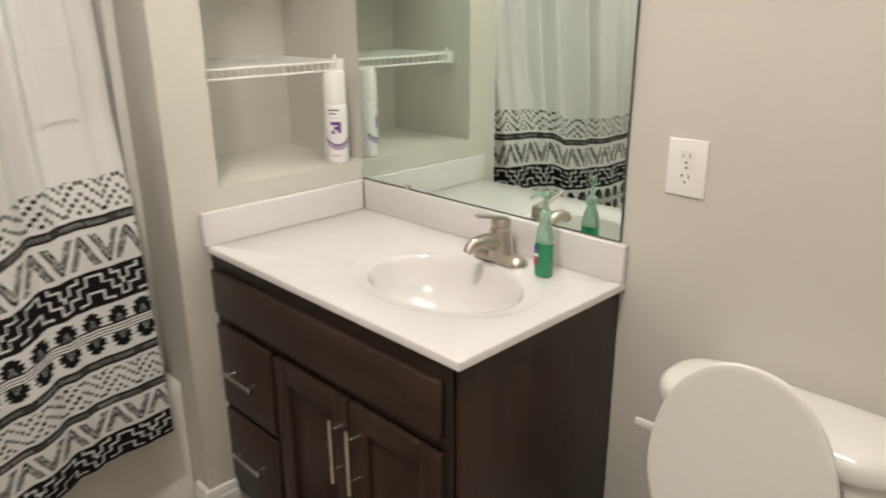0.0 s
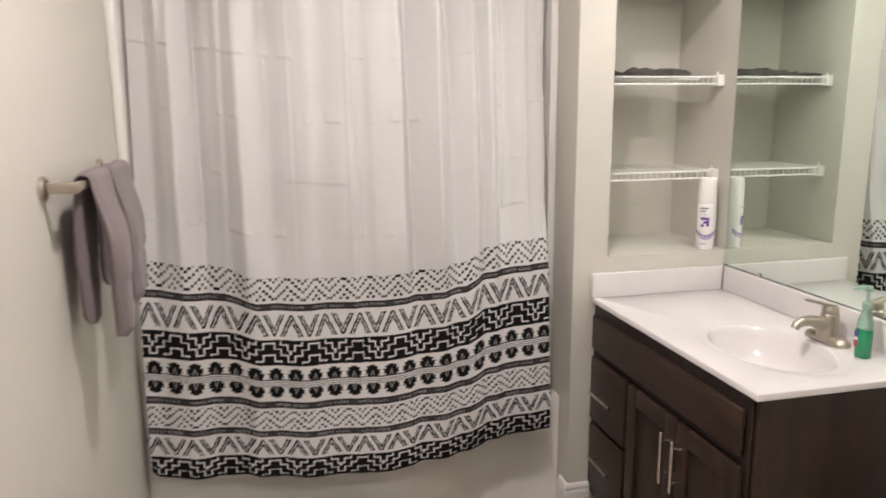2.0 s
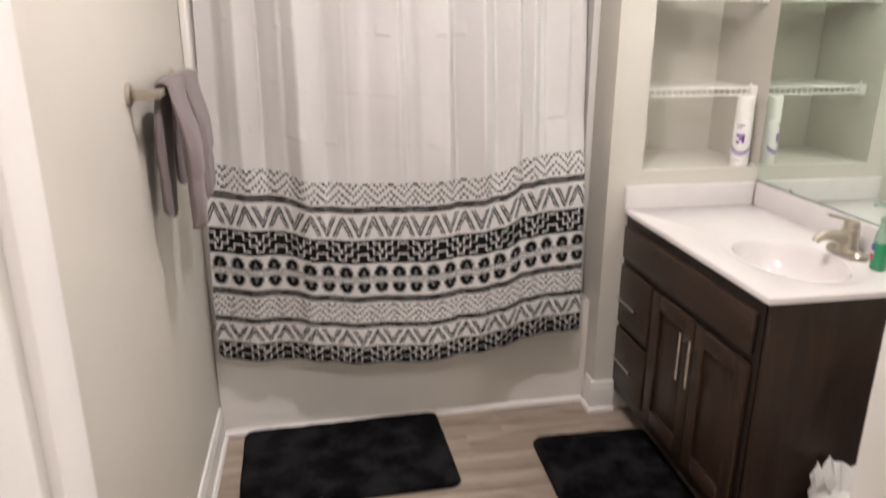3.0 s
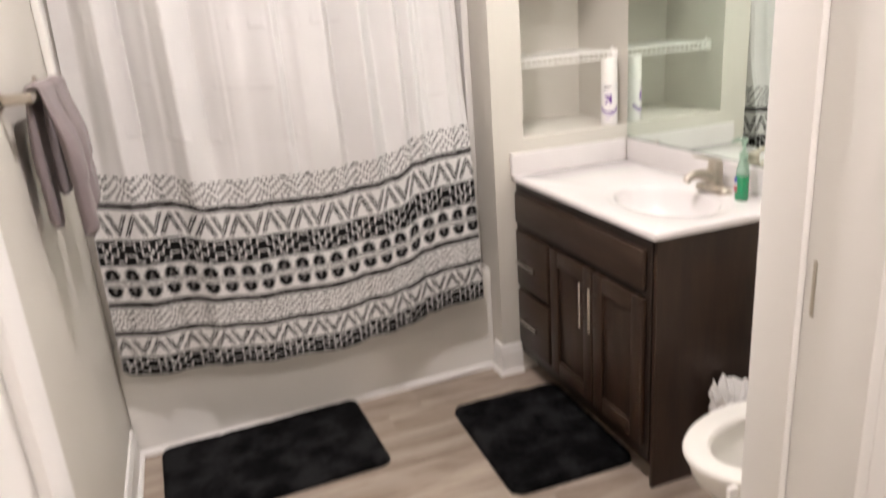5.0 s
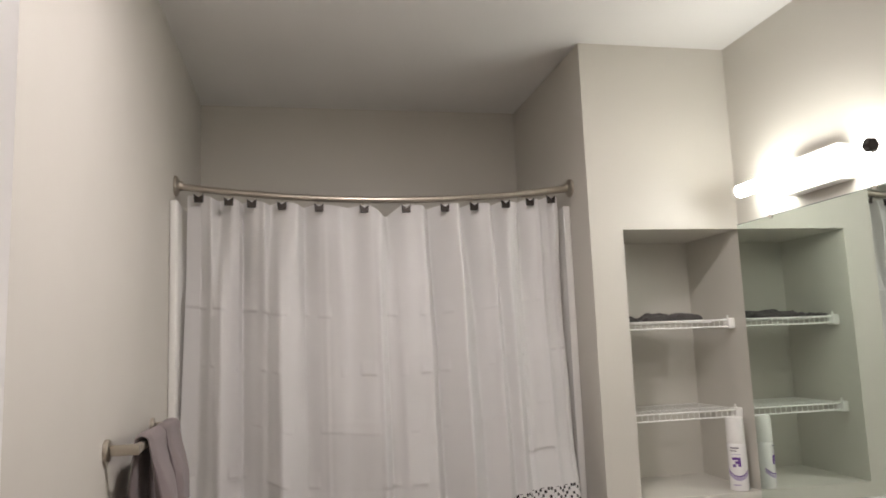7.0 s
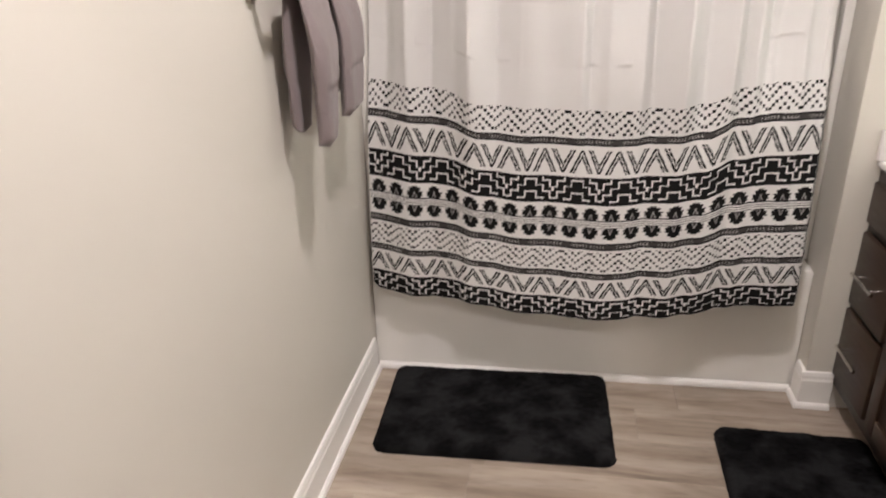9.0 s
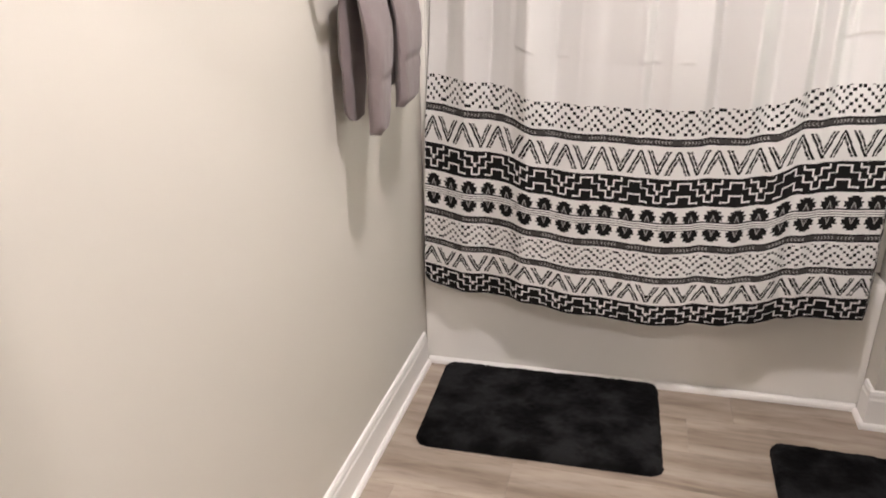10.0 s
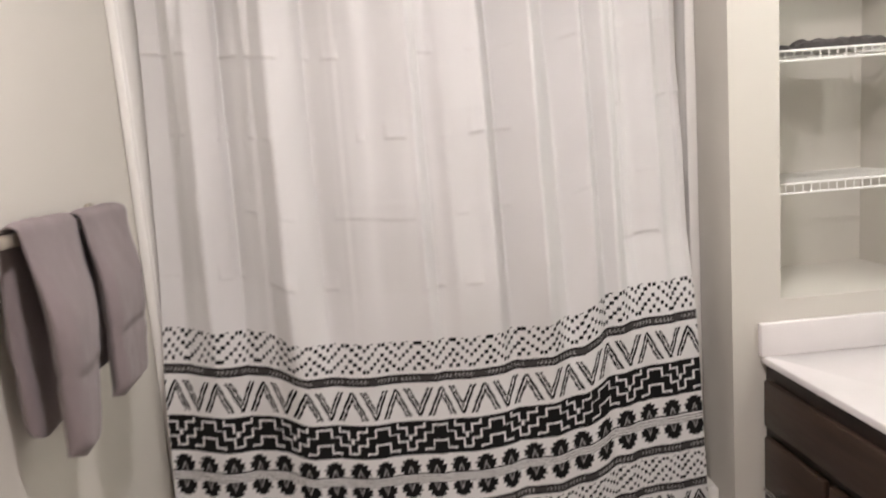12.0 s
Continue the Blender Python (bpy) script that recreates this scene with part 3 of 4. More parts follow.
    z += 0.022 * corner ** 2 * max(0.0, 1 - w / 0.05)
    return x + 0.36 * curl, y + 0.92 * curl, z


SHOWER = thing("shower_curtain", "white fabric shower curtain with black geometric bands", "shower curtain", (0.75, 0.0, 0.39))
levels = [0.731 * k / PRINT_ROWS for k in range(PRINT_ROWS + 1)] + [0.731 + (1.80 - 0.731) * (k + 1) / PLAIN_ROWS for k in range(PLAIN_ROWS)]
verts = [curtain_at(CURL * c / COLS, w) for w in levels for c in range(COLS + 1)]
faces, inked = [], []
for r in range(len(levels) - 1):
    for c in range(COLS):
        a = r * (COLS + 1) + c
        faces.append((a, a + 1, a + COLS + 2, a + COLS + 1))
        v_mm = 731 - (r + 0.5) * 731 / PRINT_ROWS
        inked.append(int(printed((c + 0.5) * CELL * 0.985, v_mm)) if r < PRINT_ROWS else 0)
me = bpy.data.meshes.new("cloth")
me.from_pydata(verts, [], faces)
me.materials.append(CURTAIN)
me.materials.append(INK)
me.materials.append(INK_GREY)
me.materials.append(INK_PALE)
me.polygons.foreach_set("material_index", inked)
me.polygons.foreach_set("use_smooth", [True] * len(faces))
cloth_ob = new("cloth", me)
cloth_ob.parent = SHOWER
cloth_ob.matrix_parent_inverse = SHOWER.matrix_basis.inverted()

for i, hx in enumerate(HOOKS):
    ry, rz = rod_at(hx)
    bm = bmesh.new()
    ring = [(hx, ry + 0.0155 * math.cos(a), rz + 0.0155 * math.sin(a) - 0.002) for a in np.linspace(radians(-70), radians(250), 15)]
    tube(bm, ring + [(hx, ry - 0.006, rz - 0.034)], 0.0016, 8)
    hook = tagged(part("curtain_hook", bm, NICKEL), "dark curtain hook clip hanging on the rod", "curtain hook", "curtain hooks")
    bm = bmesh.new()
    cy = ry - 0.045
    loft(bm, [[(hx - 0.017, y, rz - 0.026), (hx - 0.008, y, rz - 0.036), (hx, y, rz - 0.042), (hx + 0.008, y, rz - 0.036), (hx + 0.017, y, rz - 0.026), (hx + 0.015, y, rz - 0.058), (hx - 0.015, y, rz - 0.058)] for y in (cy - 0.006, cy + 0.006)])
    soften(bm, 0.0015, 1)
    part("clip", bm, DARKMETAL, hook, "dark bronze notched clip")

# ---- shelf niche ----


def wire_shelf(z, label):
    ob = thing("wire_shelf", label, "shelf", (1.9, 0.25, z), "niche shelves")
    x0, x1, y0, y1 = NICHE_X + 0.004, EAST - 0.004, 0.088, NICHE_D - 0.006
    for nm, y, dz in (("front_rail", y0, 0.0), ("lower_rail", y0 - 0.002, -0.026), ("back_rail", y1, 0.0), ("middle_rail", (y0 + y1) / 2, -0.004)):
        bm = bmesh.new()
        tube(bm, [(x0, y, z + dz), (x1, y, z + dz)], 0.0032, 10)
        part(nm, bm, WIRE, ob)
    n = 20
    for k in range(n):
        x = x0 + 0.012 + (x1 - x0 - 0.024) * k / (n - 1)
        bm = bmesh.new()
        tube(bm, [(x, y1, z + 0.003), (x, y0 + 0.004, z + 0.003), (x, y0 - 0.002, z - 0.002), (x, y0 - 0.0035, z - 0.026)], 0.0016, 6)
        part("wire", bm, WIRE, ob)
    for xa, xb in ((EAST - 0.030, EAST - 0.0005), (NICHE_X + 0.0005, NICHE_X + 0.028)):
        part("end_bracket", rbox(xa, xb, y0 - 0.012, y0 + 0.030, z - 0.034, z + 0.008, 0.004), WHITEPLASTIC, ob)
        bm = bmesh.new()
        ya = y0 + 0.012
        tube(bm, [(xa + 0.012, ya, z + 0.008), (xa + 0.012, ya, z + 0.020)], 0.004, 10)
        part("wall_pin", bm, WHITEPLASTIC, ob)
    return ob


wire_shelf(1.673, "white wire shelf holding dark folded cloths")
wire_shelf(1.321, "empty white wire shelf in wall niche")


def crumpled(name, cx, cy, z, lx, ly, h, seed, material, label, category):
    """A folded cloth left in a heap: layers with a wavy upper side."""
    bm = bmesh.new()
    nu, nv = 40, 26
    grid = []
    for i in range(nu + 1):
        row = []
        for j in range(nv + 1):
            u, v = i / nu * 2 - 1, j / nv * 2 - 1
            edge = max(0.0, 1 - max(abs(u), abs(v)) ** 6)
            wob = noise.noise((u * 2.2 + seed, v * 1.8, seed)) + 0.5 * noise.noise((u * 5 + seed, v * 5, 2.0))
            x = cx + u * lx * (1 + 0.08 * noise.noise((v * 2, seed, 1.0)))
            y = cy + v * ly * (1 + 0.08 * noise.noise((u * 2, seed, 4.0)))
            row.append(bm.verts.new((x, y, z + edge ** 0.5 * h * (0.62 + 0.55 * wob))))
        grid.append(row)
    for i in range(nu):
        for j in range(nv):
            bm.faces.new((grid[i][j], grid[i + 1][j], grid[i + 1][j + 1], grid[i][j + 1]))
    rim = [grid[i][0] for i in range(nu + 1)] + [grid[nu][j] for j in range(1, nv + 1)] + [grid[i][nv] for i in range(nu - 1, -1, -1)] + [grid[0][j] for j in range(nv - 1, 0, -1)]
    low = [bm.verts.new((v.co.x, v.co.y, z)) for v in rim]
    for k in range(len(rim)):
        bm.faces.new((rim[k], rim[(k + 1) % len(rim)], low[(k + 1) % len(rim)], low[k]))
    bm.faces.new(low)
    return tagged(part(name, bm, material), label, category)


crumpled("folded_cloth", 1.90, 0.20, 1.679, 0.125, 0.095, 0.036, 2.0, SHELFCLOTH, "charcoal grey washcloth folded on wire shelf", "towel")
crumpled("folded_cloth", 1.715, 0.20, 1.679, 0.050, 0.090, 0.018, 6.0, SHELFCLOTH, "thin charcoal grey cloth on wire shelf", "towel")

# spray can
CAN = thing("spray_can", "white aerosol spray can with purple print", "spray can", (2.078, 0.044, NICHE_Z0))
bm = bmesh.new()
lathe(bm, [(0.031, 0.0005), (0.034, 0.002), (0.0355, 0.006), (0.0355, 0.168), (0.034, 0.174), (0.031, 0.178)], CAN.location, 40)
part("can_body", bm, CANWHITE, CAN)
bm = bmesh.new()
lathe(bm, [(0.0338, 0.176), (0.0342, 0.178), (0.0332, 0.262), (0.0300, 0.272), (0.0275, 0.273)], CAN.location, 40)
part("cap", bm, WHITEPLASTIC, CAN, "white plastic cap")


def on_can(name, material, a0, a1, z0, z1, r=0.0359, n=10, slope=0.0):
    """A patch of print wrapped round the can, between two angles in degrees."""
    bm = bmesh.new()
    c = CAN.location
    cols = []
    for k in range(n + 1):
        a = radians(a0 + (a1 - a0) * k / n)
        dz = slope * math.sin(math.pi * k / n)
        cols.append([bm.verts.new((c.x + rr * math.cos(a), c.y + rr * math.sin(a), c.z + z + dz)) for rr, z in ((r, z0), (r, z1), (r - 0.0006, z1), (r - 0.0006, z0))])
    for p, q in zip(cols, cols[1:]):
        for j in range(4):
            bm.faces.new((p[j], q[j], q[(j + 1) % 4], p[(j + 1) % 4]))
    bm.faces.new(cols[0])
    bm.faces.new(cols[-1][::-1])
    part(name, bm, material, CAN)


FACE = -128
on_can("print_bar", GREYPRINT, FACE - 34, FACE + 18, 0.158, 0.163)
on_can("print_bar", GREYPRINT, FACE - 34, FACE + 2, 0.148, 0.152)
on_can("print_bar", LILAC, FACE - 30, FACE + 26, 0.136, 0.138)
on_can("logo_bar", PURPLE, FACE - 26, FACE + 24, 0.116, 0.126)
on_can("logo_bar", PURPLE, FACE + 8, FACE + 24, 0.092, 0.116)
on_can("logo_bar", PURPLE, FACE - 10, FACE + 8, 0.102, 0.112)
on_can("logo_bar", PURPLE, FACE - 24, FACE - 6, 0.090, 0.100)
on_can("print_swoosh", LILAC, FACE - 60, FACE + 75, 0.062, 0.074, n=20, slope=-0.022)
on_can("print_swoosh", PURPLE, FACE - 60, FACE + 75, 0.075, 0.080, 0.0360, 20, -0.022)
on_can("print_bar", LILAC, FACE - 28, FACE + 14, 0.022, 0.026)

# ---- vanity ----
VX0, VX1, VY0, VY1 = 1.612, EAST - 0.001, -0.930, -0.002
VANITY = thing("vanity_cabinet", "dark espresso wood bathroom vanity cabinet", "cabinet", (1.88, -0.47, 0))
part("body", rbox(VX0 + 0.004, VX1, VY0 + 0.0125, VY1, 0.095, 0.725, 0.002), ESPRESSO, VANITY)
part("side_panel", rbox(VX0 + 0.002, VX1 - 0.001, VY0 - 0.004, VY0 + 0.012, 0.0, 0.8578, 0.002), ESPRESSO, VANITY)
part("toe_kick", rbox(VX0 + 0.070, VX1 - 0.01, VY0 + 0.013, VY1 - 0.001, 0.0, 0.0945, 0.001), ESPRESSO_FLAT, VANITY)
# face frame: the shade in the reveals between the fronts is put into its colour
part("face_frame", rbox(VX0 - 0.004, VX0 + 0.0035, VY0 + 0.0125, VY1 - 0.001, 0.097, 0.8575, 0.001), FRAME_SHADE, VANITY, "espresso face frame darkened for shade between the fronts")
FX0, FX1 = VX0 - 0.0235, VX0 - 0.0045


def slab(name, y0, y1, z0, z1, label=""):
    bm = bmesh.new()
    box(bm, FX0, FX1, y0, y1, z0, z1)
    soften(bm, 0.0065, 2)
    return part(name, bm, ESPRESSO_FLAT, VANITY, label)


def pull(parent, upright, y, z, length=0.155):
    """A thin bar pull on two posts."""
    hd = part("handle", tube(bmesh.new(), [(FX0 - 0.030, y - (0 if upright else length / 2), z - (length / 2 if upright else 0)), (FX0 - 0.030, y + (0 if upright else length / 2), z + (length / 2 if upright else 0))], 0.0055, 14), CHROME, parent, "brushed steel bar pull")
    for s in (-1, 1):
        o = s * length * 0.32
        bm = bmesh.new()
        tube(bm, [(FX0 - 0.028, y + (0 if upright else o), z + (o if upright else 0)), (FX0 + 0.002, y + (0 if upright else o), z + (o if upright else 0))], 0.0042, 10)
        part("post", bm, CHROME, hd)
    return hd


slab("false_front", -0.897, -0.022, 0.690, 0.818)
d1 = slab("drawer_front", -0.287, -0.022, 0.416, 0.660)
pull(d1, False, -0.160, 0.542)
d2 = slab("drawer_front", -0.287, -0.022, 0.150, 0.398)
pull(d2, False, -0.163, 0.288)


def shaker(y0, y1, z0, z1):
    """A framed door with a recessed flat panel."""
    door = part("door", rbox(FX0 + 0.010, FX1, y0 + 0.05, y1 - 0.05, z0 + 0.05, z1 - 0.05, 0.001), ESPRESSO, VANITY)
    w = 0.058
    for nm, a, b, c, d, mt in (("stile", y0, y0 + w, z0, z1, ESPRESSO), ("stile", y1 - w, y1, z0, z1, ESPRESSO), ("rail", y0 + w, y1 - w, z0, z0 + w, ESPRESSO_FLAT), ("rail", y0 + w, y1 - w, z1 - w, z1, ESPRESSO_FLAT)):
        part(nm, rbox(FX0, FX1 - 0.0005, a, b, c, d, 0.003), mt, door)
    return door


da = shaker(-0.608, -0.310, 0.150, 0.660)
pull(da, True, -0.581, 0.534, 0.165)
db = shaker(-0.897, -0.614, 0.150, 0.660)
pull(db, True, -0.643, 0.534, 0.165)

# counter with an oval basin moulded in
TOP = thing("washbasin", "white cultured marble vanity top with moulded oval sink", "sink", (1.87, -0.47, 0.858))
CXa, CXb, CYa, CYb = 1.594, EAST - 0.001, -0.947, -0.0015
SX, SY = 1.866, -0.630
angles = sorted({2 * math.pi * k / 96 for k in range(96)} | {math.atan2(y - SY, x - SX) % (2 * math.pi) for x in (CXa, CXb) for y in (CYa, CYb)})


def to_edge(a, inset):
    dx, dy = math.cos(a), math.sin(a)
    ks = [((CXb - inset - SX) / dx if dx > 0 else (CXa + inset - SX) / dx) if abs(dx) > 1e-9 else 9, ((CYb - inset - SY) / dy if dy > 0 else (CYa + inset - SY) / dy) if abs(dy) > 1e-9 else 9]
    k = min(ks)
    return SX + k * dx, SY + k * dy


def oval(a, rx, ry):
    k = 1 / math.hypot(math.cos(a) / rx, math.sin(a) / ry)
    return SX + k * math.cos(a), SY + k * math.sin(a)


bm = bmesh.new()
loops = [[(*to_edge(a, 0.004), COUNTER - 0.020) for a in angles], [(*to_edge(a, 0.0), COUNTER - 0.0175) for a in angles], [(*to_edge(a, 0.0), COUNTER - 0.006) for a in angles], [(*to_edge(a, 0.002), COUNTER - 0.0015) for a in angles], [(*to_edge(a, 0.006), COUNTER) for a in angles]]
for rx, ry, dz in ((0.184, 0.256, 0.0), (0.180, 0.252, -0.001), (0.170, 0.241, -0.004), (0.156, 0.219, -0.005), (0.150, 0.211, -0.0065), (0.146, 0.206, -0.012), (0.140, 0.198, -0.030), (0.130, 0.184, -0.062), (0.112, 0.160, -0.094), (0.080, 0.118, -0.118), (0.040, 0.055, -0.1285), (0.020, 0.020, -0.130)):
    loops.append([(*oval(a, rx, ry), COUNTER + dz) for a in angles])
loft(bm, loops, cap_start=False)
part("counter_slab", bm, MARBLE, TOP)
part("backsplash", rbox(EAST - 0.020, EAST - 0.001, CYa, -0.021, COUNTER - 0.001, 0.969, 0.004, 3), MARBLE, TOP)
part("sidesplash", rbox(1.586, EAST - 0.0205, -0.020, -0.001, COUNTER - 0.001, 0.969, 0.004, 3), MARBLE, TOP)
bm = bmesh.new()
lathe(bm, [(0.004, 0.002), (0.019, 0.003), (0.021, 0.001), (0.021, -0.004)], (SX, SY, COUNTER - 0.1285), 24)
part("drain", bm, CHROME, TOP, "round metal drain")

# faucet: one lever, on a long base plate
FAUCET = thing("faucet", "brushed nickel single lever bathroom faucet", "faucet", (2.062, -0.640, COUNTER))
fx, fy = 2.058, -0.640
bm = bmesh.new()
loft(bm, [rounded(fx - 0.027 + i, fx + 0.027 - i, fy - 0.080 + i, fy + 0.080 - i, COUNTER + z, 0.0265 - i) for z, i in ((0.0003, 0.001), (0.006, 0.0), (0.013, 0.003), (0.019, 0.010), (0.021, 0.016))])
part("base_plate", bm, NICKEL, FAUCET)
bm = bmesh.new()
lathe(bm, [(0.033, 0.010), (0.030, 0.022), (0.027, 0.045), (0.0265, 0.075), (0.0255, 0.082), (0.020, 0.087)], (fx, fy, COUNTER), 28)
part("column", bm, NICKEL, FAUCET)
bm = bmesh.new()
pts = [(fx - 0.004, 0.044), (fx - 0.030, 0.056), (fx - 0.062, 0.066), (fx - 0.092, 0.066), (fx - 0.112, 0.058), (fx - 0.118, 0.046)]
rad = [0.021, 0.0195, 0.0165, 0.0145, 0.0135, 0.012]
tube(bm, [(x, fy, COUNTER + z) for x, z in pts], rad, 18)
part("spout", bm, NICKEL, FAUCET)
bm = bmesh.new()
lathe(bm, [(0.0225, 0.086), (0.0240, 0.090), (0.0240, 0.100), (0.0200, 0.108), (0.010, 0.111)], (fx, fy, COUNTER), 24)
part("lever_hub", bm, NICKEL, FAUCET)
bm = bmesh.new()
loft(bm, [[(fx + dx, fy - w, COUNTER + z - h), (fx + dx, fy + w, COUNTER + z - h), (fx + dx, fy + w * 0.8, COUNTER + z + h), (fx + dx, fy - w * 0.8, COUNTER + z + h)] for dx, z, w, h in ((0.016, 0.104, 0.012, 0.006), (-0.010, 0.110, 0.012, 0.006), (-0.045, 0.121, 0.010, 0.0045), (-0.082, 0.131, 0.009, 0.004), (-0.092, 0.132, 0.007, 0.003))])
soften(bm, 0.002, 2)
part("lever", bm, NICKEL, FAUCET)
bm = bmesh.new()
tube(bm, [(fx + 0.030, fy, COUNTER + 0.018), (fx + 0.030, fy, COUNTER + 0.080), (fx + 0.030, fy, COUNTER + 0.088)], [0.003, 0.003, 0.005], 10)
part("lift_rod", bm, NICKEL, FAUCET)

# soap bottle with a pump
SOAP = thing("soap_bottle", "pump bottle half full of green hand soap", "soap bottle", (2.045, -0.785, COUNTER))
sx, sy = 2.045, -0.785


def squarish(rx, ry, z, n=28, p=2.8):
    return [(sx + rx * math.copysign(abs(math.cos(a)) ** (2 / p), math.cos(a)), sy + ry * math.copysign(abs(math.sin(a)) ** (2 / p), math.sin(a)), COUNTER + z) for a in (2 * math.pi * k / n for k in range(n))]


bm = bmesh.new()
loft(bm, [squarish(0.0165 * k, 0.0225 * k, z) for z, k in ((0.0005, 0.9), (0.004, 1.0), (0.066, 1.0), (0.083, 0.97))])
part("soap", bm, GREENSOAP, SOAP, "green liquid soap fill")
bm = bmesh.new()
loft(bm, [squarish(0.0170 * k, 0.0230 * k, z) for z, k in ((0.0836, 0.97), (0.100, 0.90), (0.116, 0.76), (0.128, 0.52), (0.134, 0.44), (0.140, 0.44))])
part("bottle_shoulder", bm, CLEARGREEN, SOAP, "clear pale green plastic shoulder")
bm = bmesh.new()
lathe(bm, [(0.0135, 0.138), (0.0140, 0.140), (0.0135, 0.156), (0.0060, 0.160), (0.0050, 0.164), (0.0050, 0.186), (0.0100, 0.190), (0.0105, 0.200), (0.0080, 0.204)], (sx, sy, COUNTER), 20)
part("pump", bm, CLEARGREEN, SOAP, "translucent pale green pump")
bm = bmesh.new()
tube(bm, [(sx, sy, COUNTER + 0.197), (sx - 0.022, sy + 0.010, COUNTER + 0.199), (sx - 0.036, sy + 0.016, COUNTER + 0.192)], [0.0065, 0.0055, 0.004], 12)
part("nozzle", bm, CLEARGREEN, SOAP)
for nm, mt, z0, z1 in (("label_bar", BLUELABEL, 0.058, 0.078), ("label_bar", WHITEPLASTIC, 0.050, 0.0575), ("label_bar", REDLABEL, 0.030, 0.0495)):
    part(nm, rbox(sx - 0.0177, sx - 0.0167, sy + 0.004, sy + 0.016, COUNTER + z0, COUNTER + z1, 0), mt, SOAP)

# ---- mirror and light ----
GLASS = thing("wall_mirror", "large frameless wall mirror above the vanity", "mirror", (EAST, -0.47, 0.97))
my0, my1, mz0, mz1 = -0.928, -0.0015, 0.9705, 2.044
bm = bmesh.new()
box(bm, EAST - 0.0055, EAST - 0.0005, my0, my1, mz0, mz1)
part("mirror_backing", bm, MIRROR_EDGE, GLASS, "dark mirror edge", False)
bm = bmesh.new()
box(bm, EAST - 0.0062, EAST - 0.0056, my0 + 0.003, my1 - 0.001, mz0 + 0.003, mz1 - 0.003)
part("mirror_pane", bm, MIRROR, GLASS, "", False)
for y, z in ((-0.21, mz0 + 0.005), (-0.70, mz0 + 0.005), (-0.21, mz1 - 0.004), (-0.70, mz1 - 0.004)):
    part("mirror_clip", rbox(EAST - 0.011, EAST - 0.0063, y - 0.009, y + 0.009, z - 0.007, z + 0.007, 0.002), CHROME, GLASS)

LIGHT = thing("vanity_light", "lit tubular vanity light on pale backplate", "wall lamp", (EAST, -0.48, 2.14))
LX, LZ = 2.050, 2.142
part("backplate", rbox(2.088, EAST - 0.0005, -0.625, -0.345, LZ - 0.058, LZ + 0.058, 0.004), WHITEPLASTIC, LIGHT, "pale satin backplate")
bm = bmesh.new()
tube(bm, [(LX, y, LZ) for y in (-0.780, -0.776, -0.170, -0.166)], [0.020, 0.0235, 0.0235, 0.020], 28)
part("tube", bm, LAMP, LIGHT, "glowing opal glass tube")
bm = bmesh.new()
tube(bm, [(LX, y, LZ) for y in (-0.806, -0.802, -0.785, -0.7805)], [0.019, 0.022, 0.0225, 0.021], 6)
part("end_cap", bm, DARKMETAL, LIGHT, "dark metal end cap")
bm = bmesh.new()
tube(bm, [(LX, y, LZ) for y in (-0.1655, -0.162, -0.154, -0.150)], [0.0235, 0.0238, 0.0230, 0.018], 24)
part("end_cap", bm, WHITEPLASTIC, LIGHT, "white end cap")
for y in (-0.575, -0.395):
    bm = bmesh.new()
    tube(bm, [(LX + 0.020, y, LZ), (2.0885, y, LZ)], 0.012, 14)
    part("arm", bm, CHROME, LIGHT)



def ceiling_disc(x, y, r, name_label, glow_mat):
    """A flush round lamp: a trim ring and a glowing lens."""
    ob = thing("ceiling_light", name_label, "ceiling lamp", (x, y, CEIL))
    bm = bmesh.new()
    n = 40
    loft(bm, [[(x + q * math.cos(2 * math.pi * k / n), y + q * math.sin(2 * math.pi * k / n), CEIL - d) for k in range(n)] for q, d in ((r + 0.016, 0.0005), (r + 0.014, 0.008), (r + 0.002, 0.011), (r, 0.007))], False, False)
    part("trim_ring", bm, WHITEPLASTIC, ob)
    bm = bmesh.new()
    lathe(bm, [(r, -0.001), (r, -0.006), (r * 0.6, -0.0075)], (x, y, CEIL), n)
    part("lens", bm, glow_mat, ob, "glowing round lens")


ceiling_disc(0.80, -1.20, 0.085, "lit flush round ceiling light above the floor", DISC)
# unseen lamp, added in the hall to brighten the door jamb
ceiling_disc(1.00, -3.05, 0.075, "unseen round ceiling light added to brighten the door jamb", HALL_FILL)

# outlet
OUTLET = thing("wall_outlet", "white duplex wall outlet beside the mirror", "outlet", (EAST, -1.066, 1.163))
part("plate", rbox(EAST - 0.006, EAST - 0.0003, -1.109, -1.023, 1.104, 1.222, 0.003, 3), WHITEPLASTIC, OUTLET)
for z in (1.143, 1.184):
    bm = bmesh.new()
    loft(bm, [[(x, y, z + q) for y, q in ((-1.083, -0.010), (-1.083, 0.010), (-1.075, 0.0165), (-1.057, 0.0165), (-1.049, 0.010), (-1.049, -0.010), (-1.057, -0.0165), (-1.075, -0.0165))] for x in (EAST - 0.0062, EAST - 0.0082)])
    rec = part("receptacle", bm, WHITEPLASTIC, OUTLET)
    for y, h in ((-1.073, 0.0045), (-1.059, 0.0035)):
        part("slot", rbox(EAST - 0.0086, EAST - 0.0080, y - 0.0012, y + 0.0012, z - h + 0.004, z + h + 0.004, 0), DARKPLASTIC, rec)
    bm = bmesh.new()
    tube(bm, [(EAST - 0.0086, -1.066, z - 0.009), (EAST - 0.0080, -1.066, z - 0.009)], 0.0025, 10)
    part("slot", bm, DARKPLASTIC, rec)
bm = bmesh.new()
